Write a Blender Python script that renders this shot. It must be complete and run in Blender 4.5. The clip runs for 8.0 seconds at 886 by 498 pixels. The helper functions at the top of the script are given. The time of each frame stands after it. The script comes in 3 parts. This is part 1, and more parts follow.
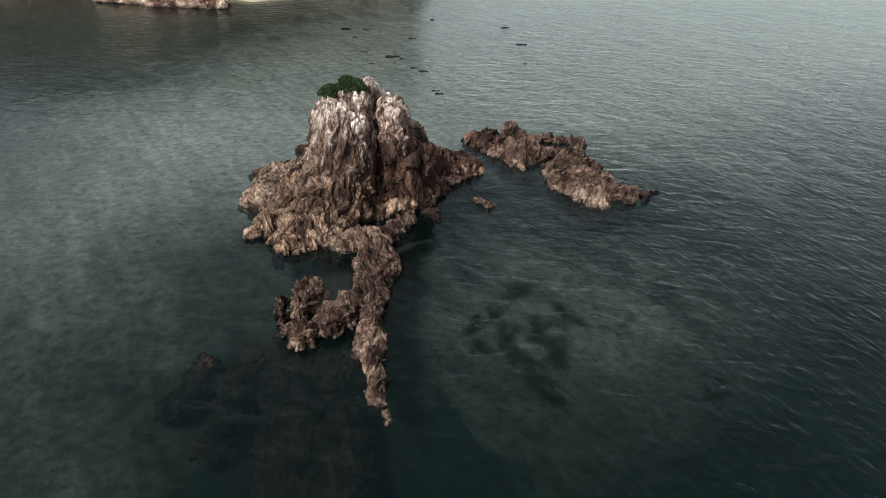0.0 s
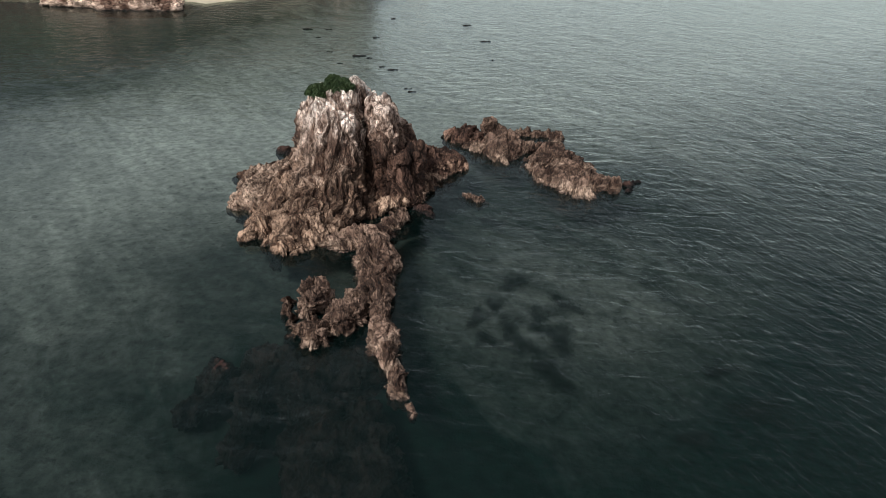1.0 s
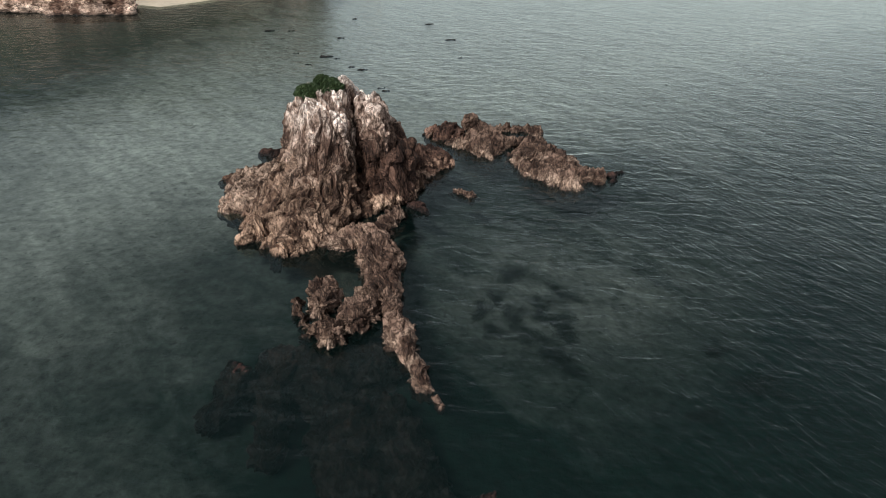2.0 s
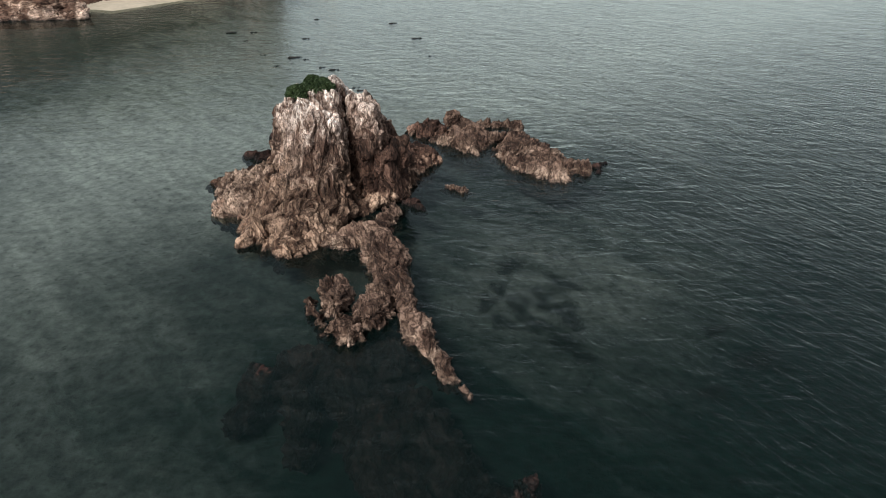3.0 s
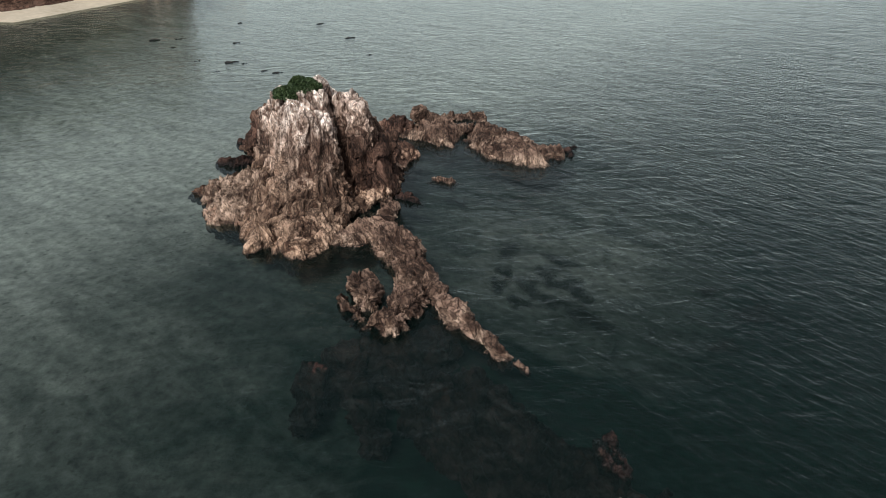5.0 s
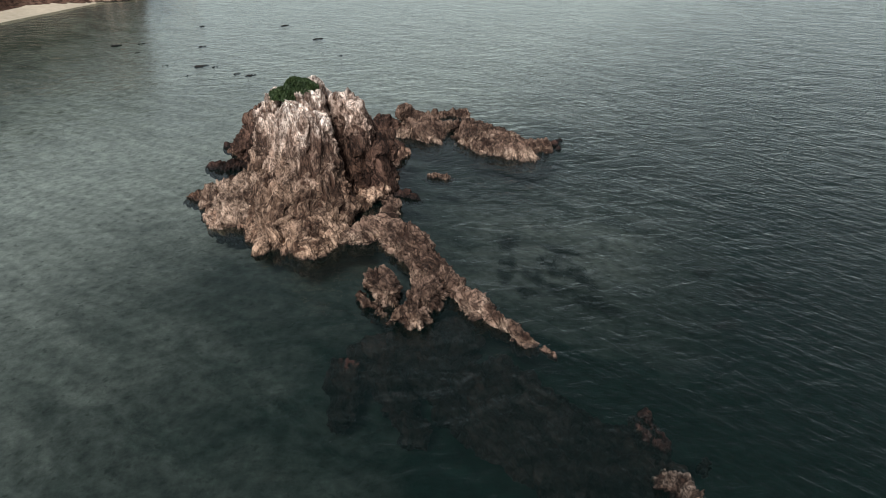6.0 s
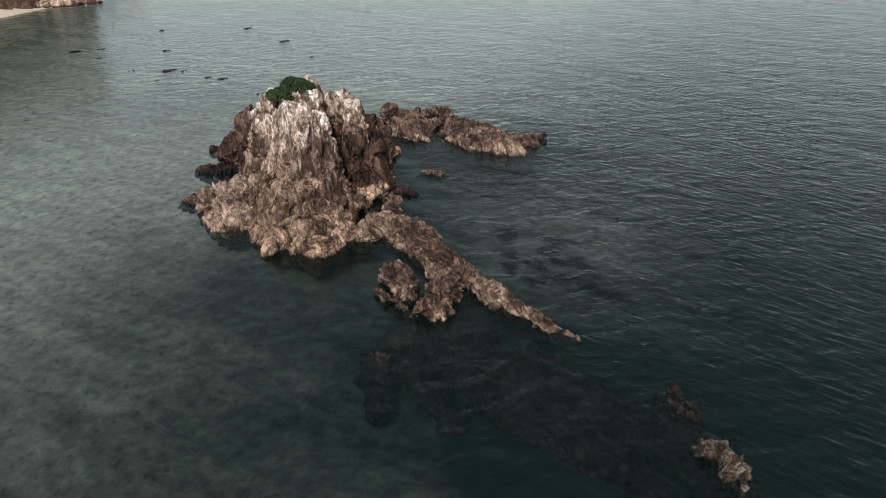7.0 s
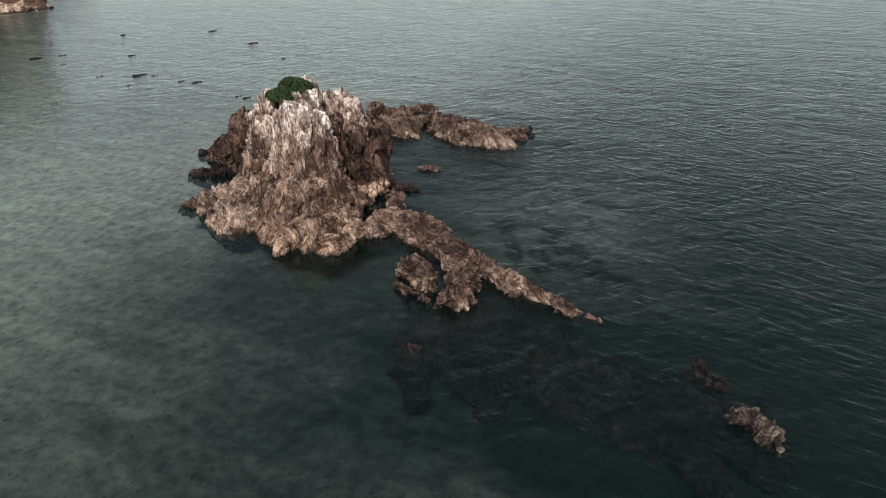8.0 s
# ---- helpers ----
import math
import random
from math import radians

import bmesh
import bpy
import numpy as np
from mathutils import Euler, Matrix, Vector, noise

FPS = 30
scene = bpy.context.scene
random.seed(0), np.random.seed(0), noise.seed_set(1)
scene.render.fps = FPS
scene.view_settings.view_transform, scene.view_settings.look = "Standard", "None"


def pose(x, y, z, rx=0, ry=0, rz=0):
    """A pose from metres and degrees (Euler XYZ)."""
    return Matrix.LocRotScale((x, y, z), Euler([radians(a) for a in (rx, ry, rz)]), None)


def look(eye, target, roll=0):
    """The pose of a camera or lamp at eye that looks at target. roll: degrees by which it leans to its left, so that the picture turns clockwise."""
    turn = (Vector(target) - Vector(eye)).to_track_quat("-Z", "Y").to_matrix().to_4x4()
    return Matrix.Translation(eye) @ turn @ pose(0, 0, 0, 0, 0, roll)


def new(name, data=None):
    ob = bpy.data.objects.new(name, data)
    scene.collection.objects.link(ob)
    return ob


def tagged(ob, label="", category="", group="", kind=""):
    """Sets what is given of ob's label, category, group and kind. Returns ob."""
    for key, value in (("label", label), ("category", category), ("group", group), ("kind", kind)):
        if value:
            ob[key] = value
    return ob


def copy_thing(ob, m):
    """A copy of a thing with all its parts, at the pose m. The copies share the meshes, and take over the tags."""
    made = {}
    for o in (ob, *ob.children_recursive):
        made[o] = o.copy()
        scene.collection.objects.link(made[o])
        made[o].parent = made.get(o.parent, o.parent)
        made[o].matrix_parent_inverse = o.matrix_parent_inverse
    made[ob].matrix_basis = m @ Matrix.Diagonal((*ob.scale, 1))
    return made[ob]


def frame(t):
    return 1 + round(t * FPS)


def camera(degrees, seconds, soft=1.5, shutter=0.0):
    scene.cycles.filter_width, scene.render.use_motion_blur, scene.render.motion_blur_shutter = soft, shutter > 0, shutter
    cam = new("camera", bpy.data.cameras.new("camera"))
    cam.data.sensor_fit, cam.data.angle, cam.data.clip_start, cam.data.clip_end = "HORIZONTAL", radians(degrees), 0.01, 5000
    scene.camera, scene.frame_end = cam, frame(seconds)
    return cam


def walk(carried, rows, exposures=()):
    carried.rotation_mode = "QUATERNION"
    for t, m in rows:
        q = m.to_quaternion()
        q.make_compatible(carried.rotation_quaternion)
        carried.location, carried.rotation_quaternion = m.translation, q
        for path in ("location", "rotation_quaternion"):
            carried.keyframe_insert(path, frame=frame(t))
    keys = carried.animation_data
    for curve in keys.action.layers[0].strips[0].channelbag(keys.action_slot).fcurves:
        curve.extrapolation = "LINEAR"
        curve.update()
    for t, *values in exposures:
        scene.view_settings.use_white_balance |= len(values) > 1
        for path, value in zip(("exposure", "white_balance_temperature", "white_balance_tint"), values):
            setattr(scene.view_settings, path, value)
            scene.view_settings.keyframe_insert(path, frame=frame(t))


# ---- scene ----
EXPOSURE = -0.15
cam = camera(65.8, 8.0, soft=0.6)
PATH = [
    (0, (-1.989, 0.94, 26.892), (-2.005, 2.702, 25.947), 0.7),
    (0.5, (-3.814, 0.647, 26.813), (-3.761, 2.409, 25.868), 0.7),
    (1, (-5.669, 0.363, 26.837), (-5.549, 2.121, 25.891), 0.6),
    (1.5, (-7.607, 0.152, 26.804), (-7.419, 1.904, 25.858), 0.5),
    (3, (-13.696, 0.011, 26.759), (-13.308, 1.729, 25.812), 0.1),
    (3.5, (-15.811, 0.109, 26.811), (-15.357, 1.81, 25.862), -0.0),
    (4, (-17.948, 0.305, 26.777), (-17.429, 1.988, 25.827), -0.1),
    (4.5, (-20.148, 0.518, 26.796), (-19.564, 2.178, 25.846), -0.3),
    (6, (-26.93, 1.719, 26.909), (-26.16, 3.299, 25.956), -0.8),
    (6.5, (-29.234, 2.334, 26.887), (-28.4, 3.883, 25.934), -0.9),
    (7, (-31.64, 3.013, 26.848), (-30.743, 4.526, 25.897), -0.8),
    (7.5, (-33.973, 3.786, 26.837), (-33.017, 5.263, 25.886), -0.9),
    (8, (-36.239, 4.617, 26.915), (-35.229, 6.056, 25.961), -1.1),
]
walk(cam, [(t, look(eye, target, roll)) for t, eye, target, roll in PATH], exposures=[(0, EXPOSURE, 6500, 5), (8, EXPOSURE, 6500, 5)])


# ---- light: overcast sky with a weak, wide sun from the south-west ----
SUN_ELEVATION, SUN_AZIMUTH = 48.0, 222.0  # degrees; azimuth clockwise from +y
world = bpy.data.worlds.new("overcast_sky")
scene.world = world
world.use_nodes = True
wn, wl = world.node_tree.nodes, world.node_tree.links
wn.clear()
sky = wn.new("ShaderNodeTexSky")
sky.sky_type, sky.sun_disc = "NISHITA", False
sky.sun_elevation, sky.sun_rotation = radians(SUN_ELEVATION), radians(SUN_AZIMUTH)
sky.air_density, sky.dust_density, sky.ozone_density = 0.6, 0.3, 1.0
grey = wn.new("ShaderNodeHueSaturation")
grey.inputs["Saturation"].default_value = 0.28
background = wn.new("ShaderNodeBackground")
background.inputs["Strength"].default_value = 0.155
world_out = wn.new("ShaderNodeOutputWorld")
wl.new(sky.outputs[0], grey.inputs["Color"])
wl.new(grey.outputs[0], background.inputs["Color"])
wl.new(background.outputs[0], world_out.inputs["Surface"])

sun = new("sun", bpy.data.lights.new("sun", "SUN"))
sun.data.energy, sun.data.angle, sun.data.color = 3.7, radians(10), (1.0, 0.99, 0.98)
az, el = radians(SUN_AZIMUTH), radians(SUN_ELEVATION)
sun.matrix_world = look((math.sin(az) * math.cos(el) * 100, math.cos(az) * math.cos(el) * 100, math.sin(el) * 100), (0, 0, 0))


# ---- materials ----
class Nodes:
    """Short hand for one node material."""

    def __init__(self, name):
        self.mat = bpy.data.materials.new(name)
        self.mat.use_nodes = True
        self.tree = self.mat.node_tree
        self.tree.nodes.clear()
        self.out = self.tree.nodes.new("ShaderNodeOutputMaterial")

    def add(self, kind, **values):
        node = self.tree.nodes.new("ShaderNode" + kind)
        for key, value in values.items():
            sock = node.inputs[key.replace("_", " ")]
            if isinstance(value, bpy.types.NodeSocket):
                self.tree.links.new(value, sock)
            else:
                sock.default_value = value
        return node

    def link(self, a, b):
        self.tree.links.new(a, b)

    def place(self, scale=(1, 1, 1), turn=(0, 0, 0)):
        pos = self.add("NewGeometry").outputs["Position"]
        if turn != (0, 0, 0):
            pos = self.add("Mapping", Vector=pos, Rotation=[radians(a) for a in turn]).outputs[0]
        return self.add("Mapping", Vector=pos, Scale=scale).outputs[0]

    def noise(self, vector, scale, detail=4.0, rough=0.55, distortion=0.0):
        node = self.add("TexNoise", Vector=vector, Scale=scale, Detail=detail, Roughness=rough, Distortion=distortion)
        return node.outputs["Fac"]

    def ramp(self, fac, *stops):
        node = self.add("ValToRGB", Fac=fac)
        ramp = node.color_ramp
        while len(ramp.elements) < len(stops):
            ramp.elements.new(1.0)
        for element, (at, colour) in zip(ramp.elements, stops):
            element.position = at
            element.color = (colour, colour, colour, 1) if isinstance(colour, (int, float)) else (*colour, 1)
        return node.outputs[0]

    def mix(self, fac, a, b, blend="MIX"):
        node = self.tree.nodes.new("ShaderNodeMix")
        node.data_type, node.blend_type = "RGBA", blend
        for sock, value in ((node.inputs[0], fac), (node.inputs[6], a), (node.inputs[7], b)):
            if isinstance(value, bpy.types.NodeSocket):
                self.link(value, sock)
            elif isinstance(value, (int, float)):
                sock.default_value = value
            else:
                sock.default_value = (*value, 1)
        return node.outputs[2]

    def math(self, what, a, b=0.0):
        node = self.tree.nodes.new("ShaderNodeMath")
        node.operation = what
        for sock, value in zip(node.inputs, (a, b)):
            if isinstance(value, bpy.types.NodeSocket):
                self.link(value, sock)
            else:
                sock.default_value = value
        return node.outputs[0]

    def bump(self, height, strength, distance, normal=None):
        node = self.add("Bump", Height=height, Strength=strength, Distance=distance)
        if normal:
            self.link(normal, node.inputs["Normal"])
        return node.outputs[0]

    def principled(self, colour, rough, normal=None, spec=0.3):
        node = self.add("BsdfPrincipled", Base_Color=colour, Roughness=rough)
        node.inputs["Specular IOR Level"].default_value = spec
        if normal:
            self.link(normal, node.inputs["Normal"])
        self.link(node.outputs[0], self.out.inputs[0])
        return self.mat


def rock_material(name, low, crust, middle, high, chalk, levels, grain=(1, 1, 0.22), turn=(0, 0, 0)):
    """Rock with its tidal zones by height: weed at the water, a barnacle crust, bare brown rock, bleached rock, bird-limed top."""
    n = Nodes(name)
    pos = n.place()
    flow = n.place(grain, turn)
    big = n.noise(pos, 0.5, 5, 0.6, 0.6)
    fine = n.noise(pos, 4.0, 7, 0.68)
    streak = n.noise(flow, 1.3, 9, 0.62, 0.8)
    vein = n.noise(flow, 4.5, 6, 0.6, 0.5)
    z = n.add("SeparateXYZ", Vector=pos).outputs["Z"]
    up = n.add("SeparateXYZ", Vector=n.add("NewGeometry").outputs["Normal"]).outputs["Z"]
    zz = n.math("ADD", z, n.math("MULTIPLY", n.math("SUBTRACT", big, 0.5), 6.0))
    near = n.math("ADD", z, n.math("MULTIPLY", n.math("SUBTRACT", fine, 0.5), 0.9))
    zf = lambda v, a, b: n.ramp(n.math("DIVIDE", n.math("SUBTRACT", v, a), b - a), (0, 0.0), (1, 1.0))
    colour = n.mix(zf(near, *levels[0]), low, crust)
    colour = n.mix(zf(zz, *levels[1]), colour, middle)
    colour = n.mix(zf(zz, *levels[2]), colour, high)
    settled = n.math("ADD", n.math("MULTIPLY", up, 0.25), streak)
    lime = n.math("MULTIPLY", zf(zz, *levels[3]), n.ramp(settled, (0.46, 0.0), (0.66, 1.0)))
    colour = n.mix(lime, colour, chalk)
    stain = n.noise(n.place((1, 1, 0.45), turn), 0.33, 5, 0.6, 1.2)
    colour = n.mix(0.7, colour, n.ramp(stain, (0.36, (0.40, 0.31, 0.27)), (0.5, (0.98, 0.96, 0.94)), (0.62, (1.25, 1.25, 1.25))), "MULTIPLY")
    # beds and broken blocks weather to tones of their own
    bed = n.tree.nodes.new("ShaderNodeAttribute")
    bed.attribute_name = "bed_tone"
    beds = n.math("ADD", bed.outputs["Fac"], n.math("MULTIPLY", n.math("SUBTRACT", vein, 0.5), 0.5))
    colour = n.mix(0.95, colour, n.ramp(beds, (0.30, (0.24, 0.175, 0.15)), (0.44, (0.70, 0.65, 0.62)), (0.54, (1.12, 1.11, 1.1)), (0.69, (1.85, 1.85, 1.84))), "MULTIPLY")
    colour = n.mix(0.7, colour, n.ramp(streak, (0.34, (0.36, 0.29, 0.26)), (0.45, (0.88, 0.85, 0.83)), (0.56, (1.08, 1.07, 1.06)), (0.68, (1.4, 1.4, 1.4))), "MULTIPLY")
    colour = n.mix(0.55, colour, n.ramp(fine, (0.32, 0.35), (0.46, 0.95), (0.68, 1.35)), "MULTIPLY")

    def crack(scale, width):
        line = n.math("ABSOLUTE", n.math("SUBTRACT", n.noise(flow, scale, 5, 0.6, 1.1), 0.5))
        return n.ramp(line, (0.0, 0.0), (width, 1.0))

    seam = n.math("MULTIPLY", crack(0.55, 0.022), crack(1.7, 0.035))
    colour = n.mix(0.9, colour, n.mix(seam, (0.10, 0.07, 0.06), (1.03, 1.03, 1.03)), "MULTIPLY")
    rough = n.ramp(near, (0.0, 0.4), (0.3, 0.88))
    normal = n.bump(n.math("ADD", streak, n.math("MULTIPLY", seam, 0.2)), 0.7, 0.3, None)
    normal = n.bump(n.math("ADD", vein, n.math("MULTIPLY", fine, 0.8)), 0.7, 0.12, normal)
    return n.principled(colour, rough, normal)


STACK_ZONES = ((-0.05, 0.22), (-0.2, 0.7), (3.2, 7.2), (5.5, 10.5))
STACK_TONES = ((0.018, 0.008, 0.006), (0.36, 0.245, 0.18), (0.225, 0.15, 0.11), (0.55, 0.42, 0.355), (0.80, 0.71, 0.66))
STACK = rock_material("stack_rock", *STACK_TONES, STACK_ZONES, (1, 1, 0.26), (10, -8, 20))
STACK_WEST = rock_material("stack_rock_west", (0.018, 0.008, 0.006), (0.30, 0.19, 0.14), (0.29, 0.21, 0.165), (0.33, 0.25, 0.2), (0.6, 0.52, 0.48), STACK_ZONES, (1, 0.6, 0.30), (-14, 24, 40))
STACK_LOW = rock_material("stack_rock_low", *STACK_TONES, ((-0.05, 0.22), (0.2, 1.6), (3.2, 7.0), (4.5, 10.5)), (1, 0.3, 0.6), (30, 0, -22))
# browner rock of pillars and ridges, with the shade of their sides painted in
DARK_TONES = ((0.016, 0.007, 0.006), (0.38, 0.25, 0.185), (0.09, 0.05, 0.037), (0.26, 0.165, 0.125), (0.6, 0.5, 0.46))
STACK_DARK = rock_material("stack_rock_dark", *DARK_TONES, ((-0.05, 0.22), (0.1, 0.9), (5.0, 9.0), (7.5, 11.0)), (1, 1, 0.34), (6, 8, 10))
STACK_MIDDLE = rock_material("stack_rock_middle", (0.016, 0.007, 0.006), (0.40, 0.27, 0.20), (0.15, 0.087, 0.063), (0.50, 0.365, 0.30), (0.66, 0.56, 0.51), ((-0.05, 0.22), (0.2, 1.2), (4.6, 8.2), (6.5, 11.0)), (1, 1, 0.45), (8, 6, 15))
REEF_TONES = ((0.024, 0.011, 0.009), (0.32, 0.23, 0.178), (0.15, 0.097, 0.074), (0.28, 0.195, 0.15), (0.4, 0.3, 0.25))
REEF_ZONES = ((-0.05, 0.25), (-0.1, 0.75), (2.4, 4.5), (6.0, 9.0))
REEF = rock_material("reef_rock", *REEF_TONES, REEF_ZONES, (1, 0.35, 0.6), (0, 0, -8))
REEF_EAST = rock_material("reef_rock_east", *REEF_TONES, REEF_ZONES, (1, 0.35, 0.6), (10, 0, 28))
WEED = rock_material("weed_rock", (0.026, 0.017, 0.017), (0.06, 0.030, 0.025), (0.09, 0.045, 0.036), (0.09, 0.05, 0.04), (0.1, 0.06, 0.05),
                     ((-0.9, 0.1), (1.0, 2.0), (3.0, 4.0), (5.0, 8.0)), (1, 0.35, 1), (0, 0, -15))
DARK_REEF = rock_material("dark_red_reef_rock", (0.014, 0.008, 0.007), (0.055, 0.029, 0.023), (0.07, 0.038, 0.03), (0.2, 0.13, 0.1), (0.2, 0.15, 0.1),
                     ((0.15, 0.5), (0.6, 1.6), (3.5, 6.0), (6.0, 9.0)), (1, 0.4, 0.6), (0, 0, 40))
DARK_BROWN = rock_material("dark_brown_reef_rock", (0.016, 0.007, 0.006), (0.20, 0.125, 0.095), (0.11, 0.062, 0.047), (0.2, 0.13, 0.1), (0.2, 0.15, 0.1), REEF_ZONES, (1, 0.5, 0.6), (0, 0, 15))
LONE = rock_material("pale_topped_rock", (0.016, 0.009, 0.008), (0.11, 0.075, 0.06), (0.24, 0.19, 0.16), (0.3, 0.25, 0.22), (0.3, 0.25, 0.22), ((0.05, 0.35), (-1.2, 2.2), (3.0, 5.0), (6.0, 9.0)), (1, 0.35, 0.6), (0, 0, -15))
DARK = rock_material("dark_wet_rock", (0.012, 0.010, 0.009), (0.03, 0.022, 0.018), (0.06, 0.045, 0.035), (0.1, 0.08, 0.06), (0.1, 0.08, 0.06),
                     ((0.0, 0.3), (0.6, 1.5), (3.0, 4.0), (5.0, 8.0)))
SHORE = rock_material("shore_rock", (0.03, 0.018, 0.012), (0.50, 0.37, 0.30), (0.44, 0.31, 0.24), (0.17, 0.115, 0.075), (0.2, 0.15, 0.1),
                      ((0.0, 0.6), (1.5, 3.5), (5.0, 9.0), (12.0, 18.0)), (0.22, 0.22, 0.8), (8, 6, 0))


def water_material():
    n = Nodes("sea_water")
    # sheltered water in the lee, west of the rocks
    away = n.tree.nodes.new("ShaderNodeVectorMath")
    away.operation = "DISTANCE"
    n.link(n.place(), away.inputs[0])
    away.inputs[1].default_value = (-35, 72, 0)
    open_sea = n.ramp(n.math("ADD", n.math("DIVIDE", away.outputs["Value"], 100.0), n.math("MULTIPLY", n.noise(n.place(), 0.05, 3, 0.5), 0.2)), (0.42, 0.2), (0.78, 1.0))
    lee = n.ramp(open_sea, (0.25, 0.3), (0.5, 1.0), (1.0, 0.65))
    # crests run along about (0.33, -0.94): turned so that they lie along y
    chop = n.noise(n.place((1.8, 0.5, 1), (0, 0, -19)), 1.0, 4, 0.55, 0.35)
    cross = n.noise(n.place((0.8, 1.7, 1), (0, 0, 20)), 0.9, 4, 0.6, 0.4)
    swell = n.noise(n.place((0.20, 0.07, 1), (0, 0, -25)), 1.0, 3, 0.5)
    height = n.math("MULTIPLY", chop, n.math("MULTIPLY", open_sea, 0.115))
    height = n.math("ADD", height, n.math("MULTIPLY", cross, n.math("MULTIPLY", lee, 0.07)))
    lap = n.noise(n.place((0.55, 1.0, 1), (0, 0, 12)), 0.55, 3, 0.55, 0.6)
    height = n.math("ADD", height, n.math("MULTIPLY", lap, n.math("MULTIPLY", lee, 0.26)))
    height = n.math("ADD", height, n.math("MULTIPLY", swell, 0.2))
    normal = n.bump(height, 1.0, 1.0)
    fresnel = n.add("Fresnel", IOR=1.33, Normal=normal).outputs[0]
    clear = n.add("BsdfTransparent", Color=(0.63, 0.695, 0.665, 1)).outputs[0]
    turbid = n.add("BsdfDiffuse", Color=(0.004, 0.018, 0.017, 1)).outputs[0]
    under = n.add("MixShader", Fac=0.22)
    n.link(clear, under.inputs[1])
    n.link(turbid, under.inputs[2])
    gloss = n.add("BsdfGlossy", Color=(0.77, 0.82, 0.805, 1), Roughness=0.07, Normal=normal)
    top = n.add("MixShader", Fac=fresnel)
    n.link(under.outputs[0], top.inputs[1])
    n.link(gloss.outputs[0], top.inputs[2])
    n.link(top.outputs[0], n.out.inputs[0])
    return n.mat


def seabed_material():
    n = Nodes("seabed_sand_and_weed")
    pos = n.place()
    xyz = n.add("SeparateXYZ", Vector=pos)
    # sand towards the beach and the west, weed-grown bottom to the south-east
    side = n.math("SUBTRACT", n.math("SUBTRACT", n.math("MULTIPLY", xyz.outputs["Y"], 0.024), 0.5), n.math("MULTIPLY", n.math("MAXIMUM", xyz.outputs["X"], -12.0), 0.017))
    patch = n.noise(n.place((1, 0.6, 1), (0, 0, -35)), 0.20, 6, 0.62, 0.8)
    small = n.noise(pos, 1.1, 6, 0.68)
    spots = n.noise(pos, 1.6, 3, 0.5)
    sandy = n.math("ADD", n.math("MULTIPLY", side, 0.50), n.math("ADD", n.math("MULTIPLY", patch, 0.38), 0.22))
    # weed thickens round the rocks
    for x, y, near, far in ((-10, 31, 0.02, 0.04), (-12, 57, 0.04, 0.18), (-8, 21, 0.02, 0.03), (8, 71, 0.06, 0.16)):
        away = n.tree.nodes.new("ShaderNodeVectorMath")
        away.operation = "DISTANCE"
        n.link(pos, away.inputs[0])
        away.inputs[1].default_value = (x, y, -3)
        fringe = n.math("ADD", n.math("DIVIDE", away.outputs["Value"], 100.0), n.math("MULTIPLY", n.math("SUBTRACT", patch, 0.5), 0.12))
        sandy = n.math("SUBTRACT", sandy, n.ramp(fringe, (near, 0.32), (far + 0.10, 0.0)))
    # pockets of sand in the sheltered bay and beyond the ledge
    for x, y, gain, reach in ((7, 51, 0.26, 0.20), (-19, 23, 0.18, 0.13)):
        away = n.tree.nodes.new("ShaderNodeVectorMath")
        away.operation = "DISTANCE"
        n.link(pos, away.inputs[0])
        away.inputs[1].default_value = (x, y, -4)
        pocket = n.math("ADD", n.math("DIVIDE", away.outputs["Value"], 100.0), n.math("MULTIPLY", n.math("SUBTRACT", patch, 0.5), 0.10))
        sandy = n.math("ADD", sandy, n.ramp(pocket, (0.02, gain), (reach, 0.0)))
    # weed beds again under the wooded headland; the woods' dark reflection is painted in too
    shoreward = n.math("SUBTRACT", xyz.outputs["Y"], n.math("MULTIPLY", xyz.outputs["X"], 2.7))
    shoreward = n.math("ADD", n.math("DIVIDE", n.math("SUBTRACT", shoreward, 175.0), 110.0), n.math("MULTIPLY", n.math("SUBTRACT", patch, 0.5), 0.9))
    sandy = n.math("SUBTRACT", n.math("MINIMUM", sandy, 1.4), n.ramp(shoreward, (0.0, 0.0), (1.0, 0.7)))
    colour = n.mix(n.ramp(n.math("DIVIDE", sandy, 1.5), (0.293, 0.0), (0.44, 0.11), (0.58, 0.46), (0.78, 1.0)), (0.008, 0.024, 0.020), (0.78, 0.72, 0.71))
    colour = n.mix(0.8, colour, n.ramp(small, (0.3, 0.35), (0.7, 1.4)), "MULTIPLY")
    raked = n.noise(n.place((0.55, 0.07, 1), (0, 0, -32)), 1.0, 4, 0.6, 0.5)
    colour = n.mix(0.3, colour, n.ramp(raked, (0.34, 0.4), (0.5, 0.95), (0.66, 1.6)), "MULTIPLY")
    colour = n.mix(n.ramp(spots, (0.62, 0.0), (0.70, 0.45)), colour, (0.02, 0.022, 0.018))
    return n.principled(colour, 0.9, n.bump(small, 0.5, 0.3))


def plain_material(name, a, b, scale, rough=0.85, relief=0.05):
    n = Nodes(name)
    pos = n.place()
    tone = n.noise(pos, scale, 6, 0.65)
    wide = n.noise(pos, scale * 0.12, 3, 0.5)
    colour = n.mix(n.ramp(tone, (0.3, 0.0), (0.7, 1.0)), a, b)
    colour = n.mix(0.5, colour, n.ramp(wide, (0.3, 0.65), (0.7, 1.2)), "MULTIPLY")
    return n.principled(colour, rough, n.bump(tone, 0.6, relief))


